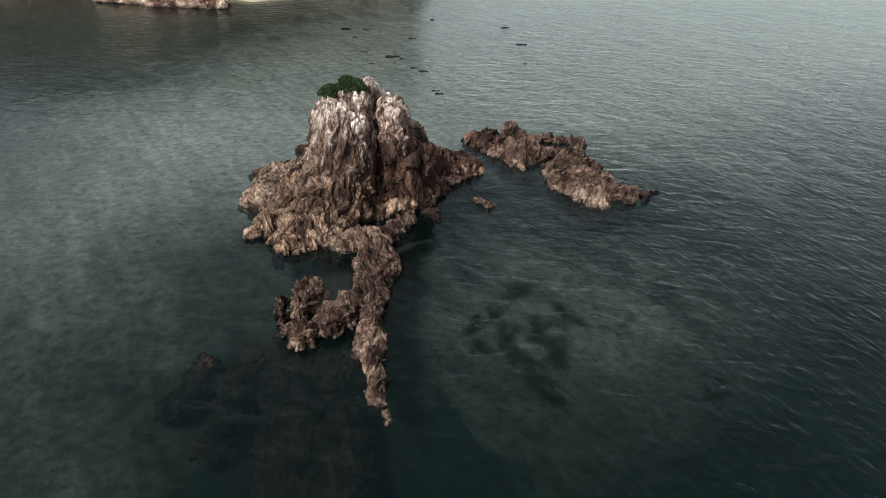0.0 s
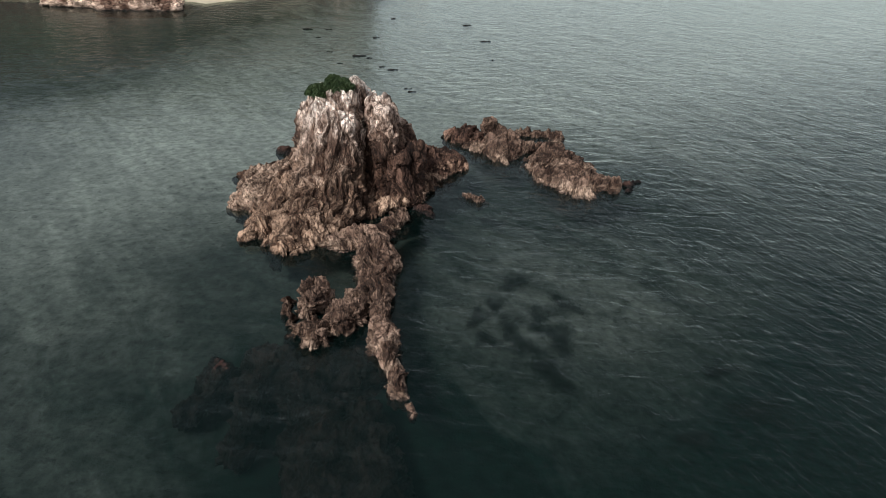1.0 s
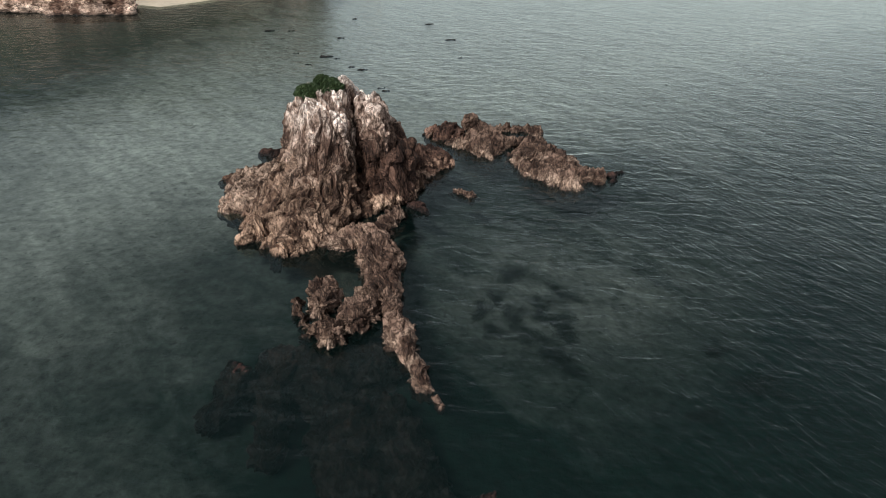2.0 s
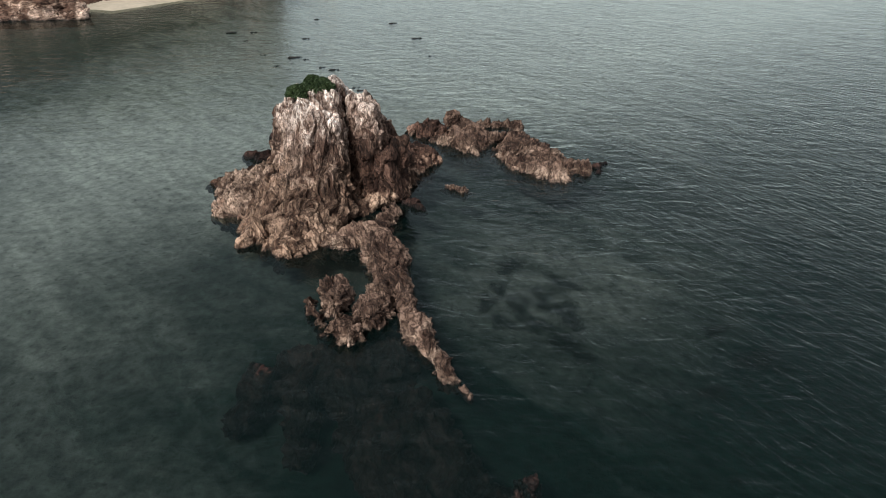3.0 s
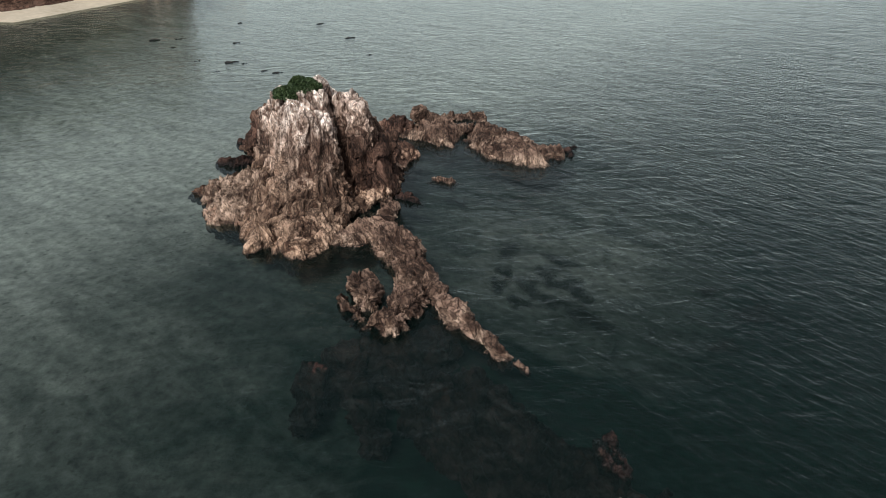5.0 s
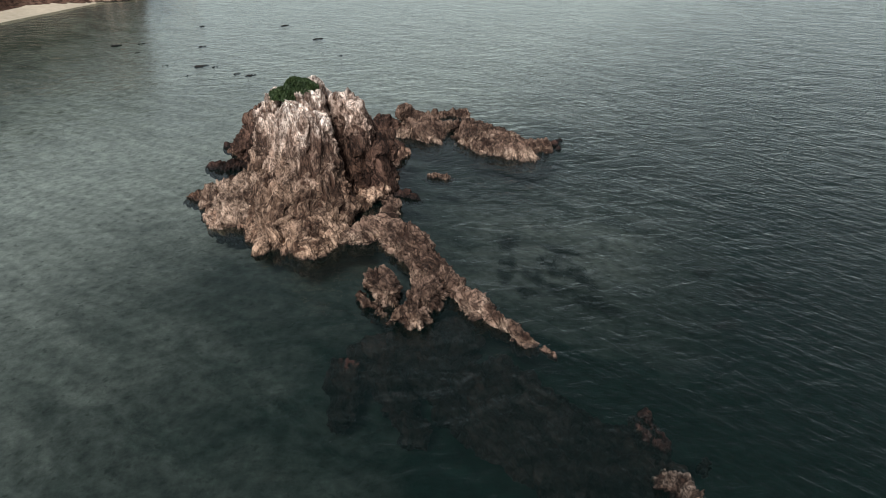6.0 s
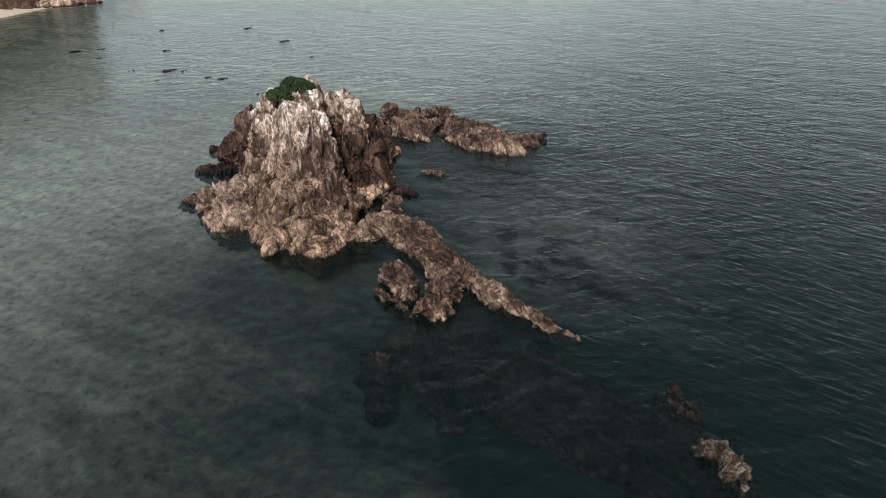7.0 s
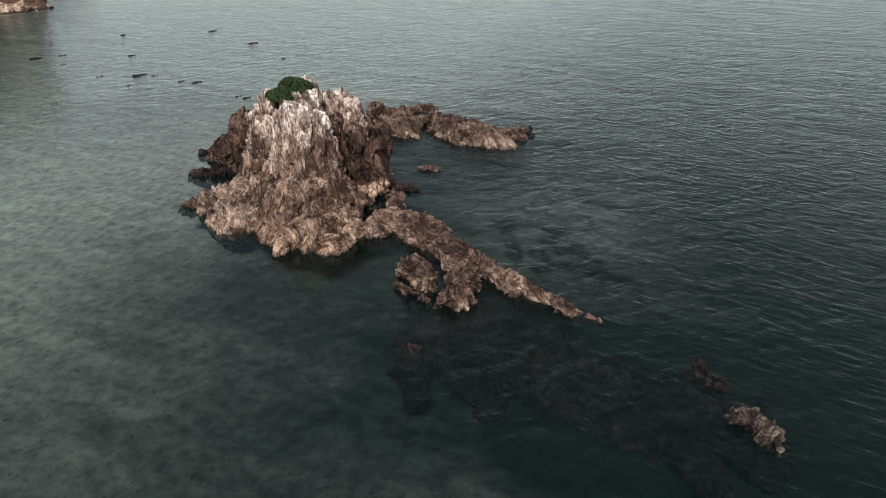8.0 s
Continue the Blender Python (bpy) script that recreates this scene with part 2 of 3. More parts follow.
WATER = water_material()
SEABED = seabed_material()
SAND = plain_material("pale_beach_sand", (0.50, 0.41, 0.31), (0.62, 0.52, 0.41), 0.8)
LEAF = plain_material("shrub_leaf", (0.020, 0.040, 0.014), (0.060, 0.085, 0.030), 1.5, 0.6, 0.01)
FROND = plain_material("seaweed_frond", (0.010, 0.016, 0.013), (0.030, 0.034, 0.026), 2.0, 0.7, 0.02)
BARK = plain_material("shrub_bark", (0.08, 0.06, 0.045), (0.16, 0.13, 0.10), 6.0)
WOODS = plain_material("woodland_leaf", (0.018, 0.032, 0.012), (0.05, 0.07, 0.025), 0.6, 0.7, 0.05)


# ---- noise and rock forms ----
def hashed(ix, iy, iz, seed):
    h = ix.astype(np.uint32) * np.uint32(374761393) + iy.astype(np.uint32) * np.uint32(668265263) + iz.astype(np.uint32) * np.uint32(2246822519) + np.uint32(seed * 97463 + 7)
    h = (h ^ (h >> np.uint32(13))) * np.uint32(1274126177)
    h = (h ^ (h >> np.uint32(16))) * np.uint32(2246822519)
    return h ^ (h >> np.uint32(15))


TABLE = (np.random.default_rng(11).uniform(-1, 1, (4096, 3))).astype(np.float32)


def gradient_noise(p, seed=0):
    """Gradient noise, about -1 to 1, at the rows of p."""
    base = np.floor(p).astype(np.int32)
    f = (p - base).astype(np.float32)
    u = f * f * f * (f * (f * 6 - 15) + 10)
    total = np.zeros(len(p), np.float32)
    for dx in (0, 1):
        wx = u[:, 0] if dx else 1 - u[:, 0]
        for dy in (0, 1):
            wxy = wx * (u[:, 1] if dy else 1 - u[:, 1])
            for dz in (0, 1):
                g = TABLE[hashed(base[:, 0] + dx, base[:, 1] + dy, base[:, 2] + dz, seed) & np.uint32(4095)]
                dot = g[:, 0] * (f[:, 0] - dx) + g[:, 1] * (f[:, 1] - dy) + g[:, 2] * (f[:, 2] - dz)
                total += wxy * (u[:, 2] if dz else 1 - u[:, 2]) * dot
    return total * 1.2


def layered(p, octaves, seed=0, gain=0.5):
    total, size = np.zeros(len(p)), 1.0
    for k in range(octaves):
        total += size * gradient_noise(p * 2.0 ** k + 17.3 * k, seed + k)
        size *= gain
    return total


def creased(p, octaves, seed=0, gain=0.5):
    """Sharp-crested noise, about 0 to 1."""
    total, size = np.zeros(len(p)), 0.5
    for k in range(octaves):
        total += size * (1 - np.minimum(1, 2.2 * np.abs(gradient_noise(p * 2.0 ** k + 9.1 * k, seed + k))))
        size *= gain
    return total


CENTRES = np.random.default_rng(12).uniform(0.1, 0.9, (4096, 4)).astype(np.float32)


def cells(p, seed=0):
    """Cell noise: for each row of p the gap between its nearest and next cell centre, the nearest cell's own random number and a facet tilted at random through that centre."""
    base = np.floor(p).astype(np.int32)
    f = (p - base).astype(np.float32)
    first, second, own, facet = (np.full(len(p), v, np.float32) for v in (81.0, 81.0, 0.0, 0.0))
    for dx in (-1, 0, 1):
        for dy in (-1, 0, 1):
            for dz in (-1, 0, 1):
                pick = hashed(base[:, 0] + dx, base[:, 1] + dy, base[:, 2] + dz, seed) & np.uint32(4095)
                c = CENTRES[pick]
                ox, oy, oz = f[:, 0] - c[:, 0] - dx, f[:, 1] - c[:, 1] - dy, f[:, 2] - c[:, 2] - dz
                d = ox * ox + oy * oy + oz * oz
                closer = d < first
                second = np.where(closer, first, np.minimum(second, d))
                own = np.where(closer, c[:, 3], own)
                lean = TABLE[pick]
                facet = np.where(closer, ox * lean[:, 0] + oy * lean[:, 1] + oz * lean[:, 2], facet)
                first = np.where(closer, d, first)
    return np.sqrt(second) - np.sqrt(first), own, facet


def limb_distance(p, a, ra, b, rb, squash=1.0):
    """Distance to a tapered limb from a to b; squash above 1 flattens it."""
    s = np.array((1, 1, squash))
    q, a, b = p * s, np.array(a) * s, np.array(b) * s
    d = b - a
    t = np.clip(((q - a) @ d) / max(d @ d, 1e-6), 0, 1)
    return (np.linalg.norm(q - a - t[:, None] * d, axis=1) - (ra + (rb - ra) * t)) / (squash ** 0.5)


def melt(a, b, k):
    h = np.clip(0.5 + 0.5 * (b - a) / k, 0, 1)
    return b + (a - b) * h - k * h * (1 - h)


class Loft:
    """A block that runs from one outline in plan at height z0 to another at z1, under a top that may be tilted; with one outline alone its sides lean by batter."""

    def __init__(self, z0, low, z1, high=None, tilt=(0.0, 0.0), batter=0.35, edge=0.3):
        self.z0, self.z1, self.tilt, self.edge = z0, z1, tilt, edge
        self.low = np.array(low, float)
        self.high = self.low if high is None else np.array(high, float)
        self.batter = batter if high is None else 0.0
        self.middle = self.high.mean(axis=0)
        if np.sum(np.roll(self.low, -1, 0)[:, 1] * self.low[:, 0] - np.roll(self.low, -1, 0)[:, 0] * self.low[:, 1]) < 0:
            self.low, self.high = self.low[::-1], self.high[::-1]

    def box(self):
        both = np.concatenate([self.low, self.high])
        rise = abs(self.tilt[0]) * np.ptp(self.high[:, 0]) / 2 + abs(self.tilt[1]) * np.ptp(self.high[:, 1]) / 2
        return np.array((*both.min(axis=0) - 1.0, self.z0 - 3)), np.array((*both.max(axis=0) + 1.0, self.z1 + rise + 0.3))

    def distance(self, p):
        x, y, z = p[:, 0], p[:, 1], p[:, 2]
        t = np.clip((z - self.z0) / (self.z1 - self.z0), -0.05, 1.0)
        near = np.full(len(p), 1e9)
        cross = np.zeros(len(p), bool)
        for k in range(len(self.low)):
            l0, l1, h0, h1 = self.low[k], self.low[k - 1], self.high[k], self.high[k - 1]
            ax, ay = l0[0] + (h0[0] - l0[0]) * t, l0[1] + (h0[1] - l0[1]) * t
            ex, ey = l1[0] + (h1[0] - l1[0]) * t - ax, l1[1] + (h1[1] - l1[1]) * t - ay
            wx, wy = x - ax, y - ay
            u = np.clip((wx * ex + wy * ey) / (ex * ex + ey * ey + 1e-9), 0, 1)
            near = np.minimum(near, (wx - u * ex) ** 2 + (wy - u * ey) ** 2)
            c1, c2, c3 = y >= ay, y < ay + ey, ex * wy > ey * wx
            cross ^= (c1 & c2 & c3) | (~c1 & ~c2 & ~c3)
        d = np.sqrt(near) * np.where(cross, -1.0, 1.0)
        d = (d + self.batter * np.maximum(z - self.z0, -0.4)) / math.sqrt(1 + self.batter ** 2)
        if self.batter == 0.0:
            d = d * 0.9
        d = d + 0.6 * np.maximum(-0.25 - z, 0)  # undercut below the tide
        top = (z - self.z1 - self.tilt[0] * (x - self.middle[0]) - self.tilt[1] * (y - self.middle[1])) / math.sqrt(1 + self.tilt[0] ** 2 + self.tilt[1] ** 2)
        return -melt(-d, -top, self.edge)


def solid_distance(p, solid):
    return solid.distance(p) if isinstance(solid, Loft) else limb_distance(p, *solid)


def solid_box(solid):
    if isinstance(solid, Loft):
        return solid.box()
    a, ra, b, rb = solid[:4]
    return np.minimum(np.array(a) - ra, np.array(b) - rb), np.maximum(np.array(a) + ra, np.array(b) + rb)


def form(p, solids, k):
    total = None
    for solid in solids:
        d = solid_distance(p, solid)
        total = d if total is None else melt(total, d, k)
    return total


def surface(field, rough, low, high, step, margin):
    """The zero surface of field(points) in the box, as vertices and quads (surface nets); only blocks near the zero of rough(points) are worked out."""
    size = 6
    blocks = [int(math.ceil((h - l) / (step * size))) for l, h in zip(low, high)]
    n = [b * size + 1 for b in blocks]
    centres = np.stack(np.meshgrid(*[l + step * size * (np.arange(b) + 0.5) for l, b in zip(low, blocks)], indexing="ij"), axis=-1).reshape(-1, 3)
    guess = rough(centres).reshape(blocks)
    live = np.abs(guess) < margin + step * size * 0.87 * 1.3
    spread = lambda v: np.repeat(np.repeat(np.repeat(v, size, 0), size, 1), size, 2)
    values = np.zeros(n)
    values[:-1, :-1, :-1] = spread(guess)
    values[-1], values[:, -1], values[:, :, -1] = 9.0, 9.0, 9.0
    mask = np.zeros(n, bool)
    wide = spread(live)
    for i in (0, 1):
        for j in (0, 1):
            for m in (0, 1):
                mask[i:n[0] - 1 + i, j:n[1] - 1 + j, m:n[2] - 1 + m] |= wide
    spots = np.argwhere(mask)
    values[mask] = field(np.array(low) + step * spots)
    inside = values < 0
    cells = [inside[i:n[0] - 1 + i, j:n[1] - 1 + j, m:n[2] - 1 + m] for i in (0, 1) for j in (0, 1) for m in (0, 1)]
    count = sum(c.astype(np.int8) for c in cells)
    active = (count > 0) & (count < 8)
    index = np.full(active.shape, -1, dtype=np.int64)
    where = np.argwhere(active)
    index[active] = np.arange(len(where))
    place, weight = np.zeros((len(where), 3)), np.zeros(len(where))
    corners = [(i, j, m) for i in (0, 1) for j in (0, 1) for m in (0, 1)]
    at = lambda c: values[where[:, 0] + c[0], where[:, 1] + c[1], where[:, 2] + c[2]]
    for c in corners:
        for axis in range(3):
            if c[axis]:
                continue
            d = list(c)
            d[axis] = 1
            va, vb = at(c), at(d)
            cross = (va < 0) != (vb < 0)
            t = np.where(cross, va / np.where(cross, va - vb, 1), 0)
            q = np.tile(np.array(c, float), (len(where), 1))
            q[:, axis] += t
            place[cross] += q[cross]
            weight += cross
    verts = np.array(low) + step * (where + place / weight[:, None])
    quads = []
    for axis in range(3):
        o1, o2 = [k for k in range(3) if k != axis]
        a = np.moveaxis(inside, axis, 0)
        flip = a[:-1] != a[1:]
        edges = np.argwhere(flip)
        if not len(edges):
            continue
        e = np.zeros_like(edges)
        e[:, axis], e[:, o1], e[:, o2] = edges[:, 0], edges[:, 1], edges[:, 2]
        start = a[:-1][flip]
        ok = (e[:, o1] > 0) & (e[:, o2] > 0) & (e[:, o1] < n[o1] - 1) & (e[:, o2] < n[o2] - 1)
        e, start = e[ok], start[ok]
        ids = []
        for s1, s2 in ((1, 1), (0, 1), (0, 0), (1, 0)):
            c = e.copy()
            c[:, o1] -= s1
            c[:, o2] -= s2
            ids.append(index[c[:, 0], c[:, 1], c[:, 2]])
        quad = np.stack(ids, axis=1)
        turn = start if axis != 1 else ~start
        quad[~turn] = quad[~turn][:, ::-1]
        quads.append(quad)
    return verts, np.concatenate(quads)


def mesh_object(name, verts, faces, material, parent=None, smooth=True):
    """A mesh object of quads."""
    verts, faces = np.asarray(verts, np.float32), np.asarray(faces, np.int32)
    mesh = bpy.data.meshes.new(name)
    mesh.vertices.add(len(verts))
    mesh.vertices.foreach_set("co", verts.ravel())
    mesh.loops.add(faces.size)
    mesh.loops.foreach_set("vertex_index", faces.ravel())
    mesh.polygons.add(len(faces))
    mesh.polygons.foreach_set("loop_start", np.arange(0, faces.size, 4, dtype=np.int32))
    mesh.update(calc_edges=True)
    mesh.polygons.foreach_set("use_smooth", np.full(len(faces), smooth))
    mesh.materials.append(material)
    ob = new(name, mesh)
    ob.parent = parent
    return ob


def split_quads(verts, faces):
    """Each quad into four, and the new points drawn a little towards their neighbours' mean."""
    count = len(verts)
    pairs = np.sort(np.stack([faces, np.roll(faces, -1, axis=1)], axis=-1).reshape(-1, 2), axis=1)
    keys, back = np.unique(pairs[:, 0] * np.int64(count) + pairs[:, 1], return_inverse=True)
    edge_points = (verts[keys // count] + verts[keys % count]) / 2
    mids = (back.reshape(-1, 4) + count).astype(np.int64)
    hubs = np.arange(len(faces)) + count + len(keys)
    every = np.concatenate([verts, edge_points, verts[faces].mean(axis=1)])
    quads = np.concatenate([np.stack([faces[:, k], mids[:, k], hubs, mids[:, k - 1]], axis=1) for k in range(4)])
    total, number = np.zeros_like(every), np.zeros(len(every))
    for k in range(4):
        number += np.bincount(quads[:, k], minlength=len(every))
        for axis in range(3):
            total[:, axis] += np.bincount(quads[:, k], weights=every[quads[:, (k + 1) % 4], axis] + every[quads[:, k - 1], axis], minlength=len(every))
    return 0.5 * every + 0.5 * total / (2 * number[:, None]), quads


def normals_of(verts, faces):
    n = np.cross(verts[faces[:, 2]] - verts[faces[:, 0]], verts[faces[:, 3]] - verts[faces[:, 1]])
    total = np.stack([sum(np.bincount(faces[:, k], weights=n[:, axis], minlength=len(verts)) for k in range(4)) for axis in range(3)], axis=1)
    return total / (np.linalg.norm(total, axis=1)[:, None] + 1e-9)


def rock(name, solids, step, material, cuts=(), k=0.6, grain=(1, 1, 0.35), turn=(0, 0, 20), big=0.45, fold=0.3, plate=0.2, block=0.3, size=1.2, pit=0.1, swell=0.1, seed=0, floor=-1.7, finer=2, parent=None):
    """A rock out of blocks and tapered limbs, with cuts taken out: lumps first, then folds along its grain, stepped plates, fractured blocks and pits pushed out of its finer mesh."""
    turned = np.array(Euler([radians(a) for a in turn]).to_matrix())
    rough = lambda p: np.maximum(form(p, solids, k), floor - p[:, 2])

    def field(p):
        d = form(p, solids, k)
        for cut in cuts:
            d = -melt(-d, solid_distance(p, cut), 0.2)
        near = np.abs(d) < 1.4 * big + 3 * step
        q = p[near]
        d[near] += big * layered(q * 0.35, 2, seed) + 0.45 * big * layered(q * np.array((1.0, 1.0, 0.7)) * 0.9, 1, seed + 3)
        return np.maximum(d, floor - p[:, 2])

    boxes = [solid_box(s) for s in solids]
    low = np.min([b[0] for b in boxes], axis=0) - 0.8
    high = np.max([b[1] for b in boxes], axis=0) + 0.8
    low[2] = max(low[2], floor - 0.3)
    verts, faces = surface(field, rough, low, high, step, 1.4 * big + k * 0.4 + 0.2)
    for _ in range(finer):
        verts, faces = split_quads(verts, faces)
    out = normals_of(verts, faces)
    warp = np.stack([layered(verts * 0.5, 2, seed + 50), layered(verts * 0.5, 2, seed + 60), layered(verts * 0.5, 2, seed + 70)], axis=1)
    g = ((verts + 0.7 * warp) @ turned.T) * np.array(grain)
    push = fold * (creased(g * 0.7, 5, seed + 10, 0.5) - 0.42)
    across = g[:, 0] + 0.5 * layered(verts * 0.22, 2, seed + 80)
    push += plate * (np.mod(across / 1.25, 1.0) - 0.5) + 0.5 * plate * (np.mod(across / 0.47 + 0.8 * layered(verts * 0.4, 1, seed + 85), 1.0) - 0.5)
    gap, own, facet = cells(g / (2.2 * size), seed + 90)
    tone = 0.30 * own
    push += block * (0.8 * (own - 0.5) + 1.1 * facet - 0.55 * np.exp(-gap / 0.025))
    gap, own, facet = cells(g / (0.8 * size) + 5.7, seed + 95)
    tone = tone + 0.38 * own
    push += block * (0.6 * (own - 0.5) + 0.8 * facet - 0.3 * np.exp(-gap / 0.035))
    gap, own, facet = cells(g / (0.3 * size) + 3.1, seed + 98)
    tone = tone + 0.32 * own
    push += block * (0.4 * (own - 0.5) + 0.4 * facet - 0.1 * np.exp(-gap / 0.06))
    push += pit * layered(verts * 2.3, 3, seed + 20, 0.6) + swell
    verts = verts + out * push[:, None]
    ob = mesh_object(name, verts, faces, material, parent)
    ob.data.attributes.new("bed_tone", "FLOAT", "POINT").data.foreach_set("value", tone.astype(np.float32))
    return ob


# ---- the sea and its bed ----
def grid_sheet(name, xs, ys, height, material):
    xx, yy = np.meshgrid(xs, ys, indexing="ij")
    zz = height(np.stack([xx.ravel(), yy.ravel(), np.zeros(xx.size)], axis=1))
    verts = np.stack([xx.ravel(), yy.ravel(), zz], axis=1)
    i = np.arange(xx.size).reshape(xx.shape)
    faces = np.stack([i[:-1, :-1], i[1:, :-1], i[1:, 1:], i[:-1, 1:]], axis=-1).reshape(-1, 4)
    return mesh_object(name, verts, faces, material)


FAR = [100.0 * k for k in (-22, -14, -8, -5, -3, -2)]
NEAR_X = FAR + list(np.arange(-120, 121, 2.0)) + [-v for v in reversed(FAR)]
NEAR_Y = FAR + list(np.arange(-40, 241, 2.0)) + [300.0, 420.0, 700.0, 1200.0, 2200.0]
sea = grid_sheet("water", FAR + [0.0] + [-v for v in reversed(FAR)], FAR + [0.0] + [-v for v in reversed(FAR)], lambda p: np.zeros(len(p)), WATER)
tagged(sea, "dark teal sea water with small wind ripples", "sea", kind="structure")


def bed_height(p):
    x, y = p[:, 0], p[:, 1]
    deep = -3.0 - 1.6 * np.clip((x + 8) / 20, 0, 1) * np.clip((90 - y) / 40, 0, 1)
    return deep + 0.5 * layered(p * 0.07, 4, 300)


bed = grid_sheet("ground", NEAR_X, NEAR_Y, bed_height, SEABED)
tagged(bed, "sandy seabed with dark weed patches under clear water", "seabed", kind="structure")

# ---- the rock islet ----
islet = tagged(new("rock_islet"), "steep brown rock islet with a bleached pinkish summit", "islet")
CLEFT = [((-9.05, 60.2, 9.2), 0.5, (-8.55, 57.0, 1.2), 1.1), ((-8.95, 62.0, 8.6), 0.5, (-8.5, 59.6, 1.4), 1.15), ((-8.7, 60.6, 7.6), 0.45, (-8.0, 58.2, 1.2), 0.9)]
SIDE_CLEFT = [((-6.6, 60.0, 6.0), 0.25, (-7.1, 58.2, 0.8), 0.4)]
CHANNEL = [((-11.2, 53.0, 0.1), 0.5, (-8.3, 55.2, 0.1), 1.05), ((-8.3, 55.2, 0.1), 1.05, (-6.6, 56.6, 0.1), 0.85), ((-6.6, 56.6, 0.1), 0.85, (-4.2, 58.4, 0.1), 0.65)]
UPRIGHT = dict(grain=(1, 1, 0.25), big=0.3, fold=0.36, plate=0.32, block=0.34, size=1.4, pit=0.05, parent=islet)
CRACKS = [((-13.2, 60.7, 8.75), 0.2, (-9.8, 59.8, 8.75), 0.26), ((-11.2, 59.6, 8.3), 0.2, (-13.4, 59.4, 6.3), 0.22), ((-13.9, 59.6, 6.0), 0.2, (-14.9, 57.6, 2.6), 0.3)]
GULLIES = [((-13.9, 58.2, 4.6), 0.25, (-16.8, 53.2, 0.9), 0.55), ((-11.2, 56.9, 3.4), 0.2, (-12.4, 52.4, 0.6), 0.55), ((-15.9, 59.0, 4.0), 0.3, (-18.6, 56.4, 1.0), 0.5)]
rock("front_slab", [
    Loft(1.0, [(-15.4, 59.6), (-15.0, 57.2), (-12.8, 56.0), (-10.2, 56.5), (-9.2, 57.6), (-9.2, 62.5), (-13.0, 65.0), (-15.4, 63.0)],
         8.7, [(-13.6, 62.0), (-13.3, 60.8), (-12.2, 60.0), (-10.8, 59.9), (-9.7, 60.6), (-9.6, 63.0), (-12.0, 64.8), (-13.7, 63.8)], (0.0, 0.12), edge=0.8),
    Loft(0.0, [(-19.1, 57.6), (-19.1, 55.2), (-17.4, 52.6), (-15.9, 50.8), (-14.2, 50.6), (-12.7, 51.8), (-10.9, 53.1), (-7.6, 56.5), (-7.5, 59.5), (-13.0, 62.0), (-18.0, 61.0)],
         3.4, [(-16.6, 58.9), (-16.2, 57.5), (-15.4, 56.7), (-14.4, 56.2), (-13.2, 56.0), (-12.2, 56.3), (-10.8, 56.9), (-9.3, 58.2), (-9.0, 60.0), (-13.0, 62.0), (-16.6, 61.0)], edge=0.6),
], 0.26, STACK, cuts=CLEFT + CHANNEL + GULLIES + CRACKS, turn=(18, -6, 20), seed=3, **{**UPRIGHT, "k": 1.3})
rock("summit", [
    Loft(7.6, [(-13.1, 61.0), (-11.6, 60.4), (-9.8, 60.8), (-8.9, 62.4), (-9.1, 65.2), (-12.8, 65.2)],
         10.0, [(-12.5, 61.8), (-11.4, 61.2), (-10.2, 61.8), (-9.4, 63.4), (-9.3, 64.8), (-10.9, 62.9)], (0.06, 0.03), edge=0.5),
    ((-9.9, 64.2, 9.0), 0.8, (-9.9, 64.1, 9.9), 0.4), ((-9.2, 66.0, 1.0), 3.0, (-9.6, 65.2, 7.6), 1.5),
], 0.28, STACK, turn=(5, 30, 10), seed=4, **UPRIGHT)
rock("west_shoulder", [
    Loft(1.0, [(-16.6, 62.4), (-15.6, 60.6), (-13.0, 60.2), (-13.0, 66.5), (-16.0, 67.2)],
         7.7, [(-15.1, 64.4), (-14.4, 62.9), (-12.8, 62.4), (-12.6, 66.0), (-14.7, 66.4)], (0.15, 0.0), edge=0.5),
    ((-13.2, 66.2, 6.0), 1.3, (-13.2, 65.5, 9.3), 0.55),
], 0.28, STACK, turn=(0, 8, 30), seed=5, **UPRIGHT)
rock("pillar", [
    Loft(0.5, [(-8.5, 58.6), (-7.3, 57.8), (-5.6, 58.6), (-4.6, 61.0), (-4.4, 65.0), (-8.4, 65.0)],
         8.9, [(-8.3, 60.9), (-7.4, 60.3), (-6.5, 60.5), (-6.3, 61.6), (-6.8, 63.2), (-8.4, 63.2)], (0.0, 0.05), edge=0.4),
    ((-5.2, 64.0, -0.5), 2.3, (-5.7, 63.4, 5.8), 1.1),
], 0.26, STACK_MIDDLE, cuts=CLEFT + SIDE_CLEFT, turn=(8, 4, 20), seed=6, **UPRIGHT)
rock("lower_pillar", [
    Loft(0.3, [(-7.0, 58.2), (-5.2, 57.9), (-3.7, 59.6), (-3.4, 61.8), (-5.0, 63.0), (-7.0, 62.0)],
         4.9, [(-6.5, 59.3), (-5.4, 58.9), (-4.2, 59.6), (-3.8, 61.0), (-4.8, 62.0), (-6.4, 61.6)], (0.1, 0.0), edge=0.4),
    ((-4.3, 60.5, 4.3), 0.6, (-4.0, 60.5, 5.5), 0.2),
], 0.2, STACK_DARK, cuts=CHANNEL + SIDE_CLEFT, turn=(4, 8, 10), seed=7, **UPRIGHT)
LOW = dict(grain=(1, 0.45, 0.6), big=0.2, fold=0.32, plate=0.38, block=0.45, size=1.0, pit=0.05, parent=islet)
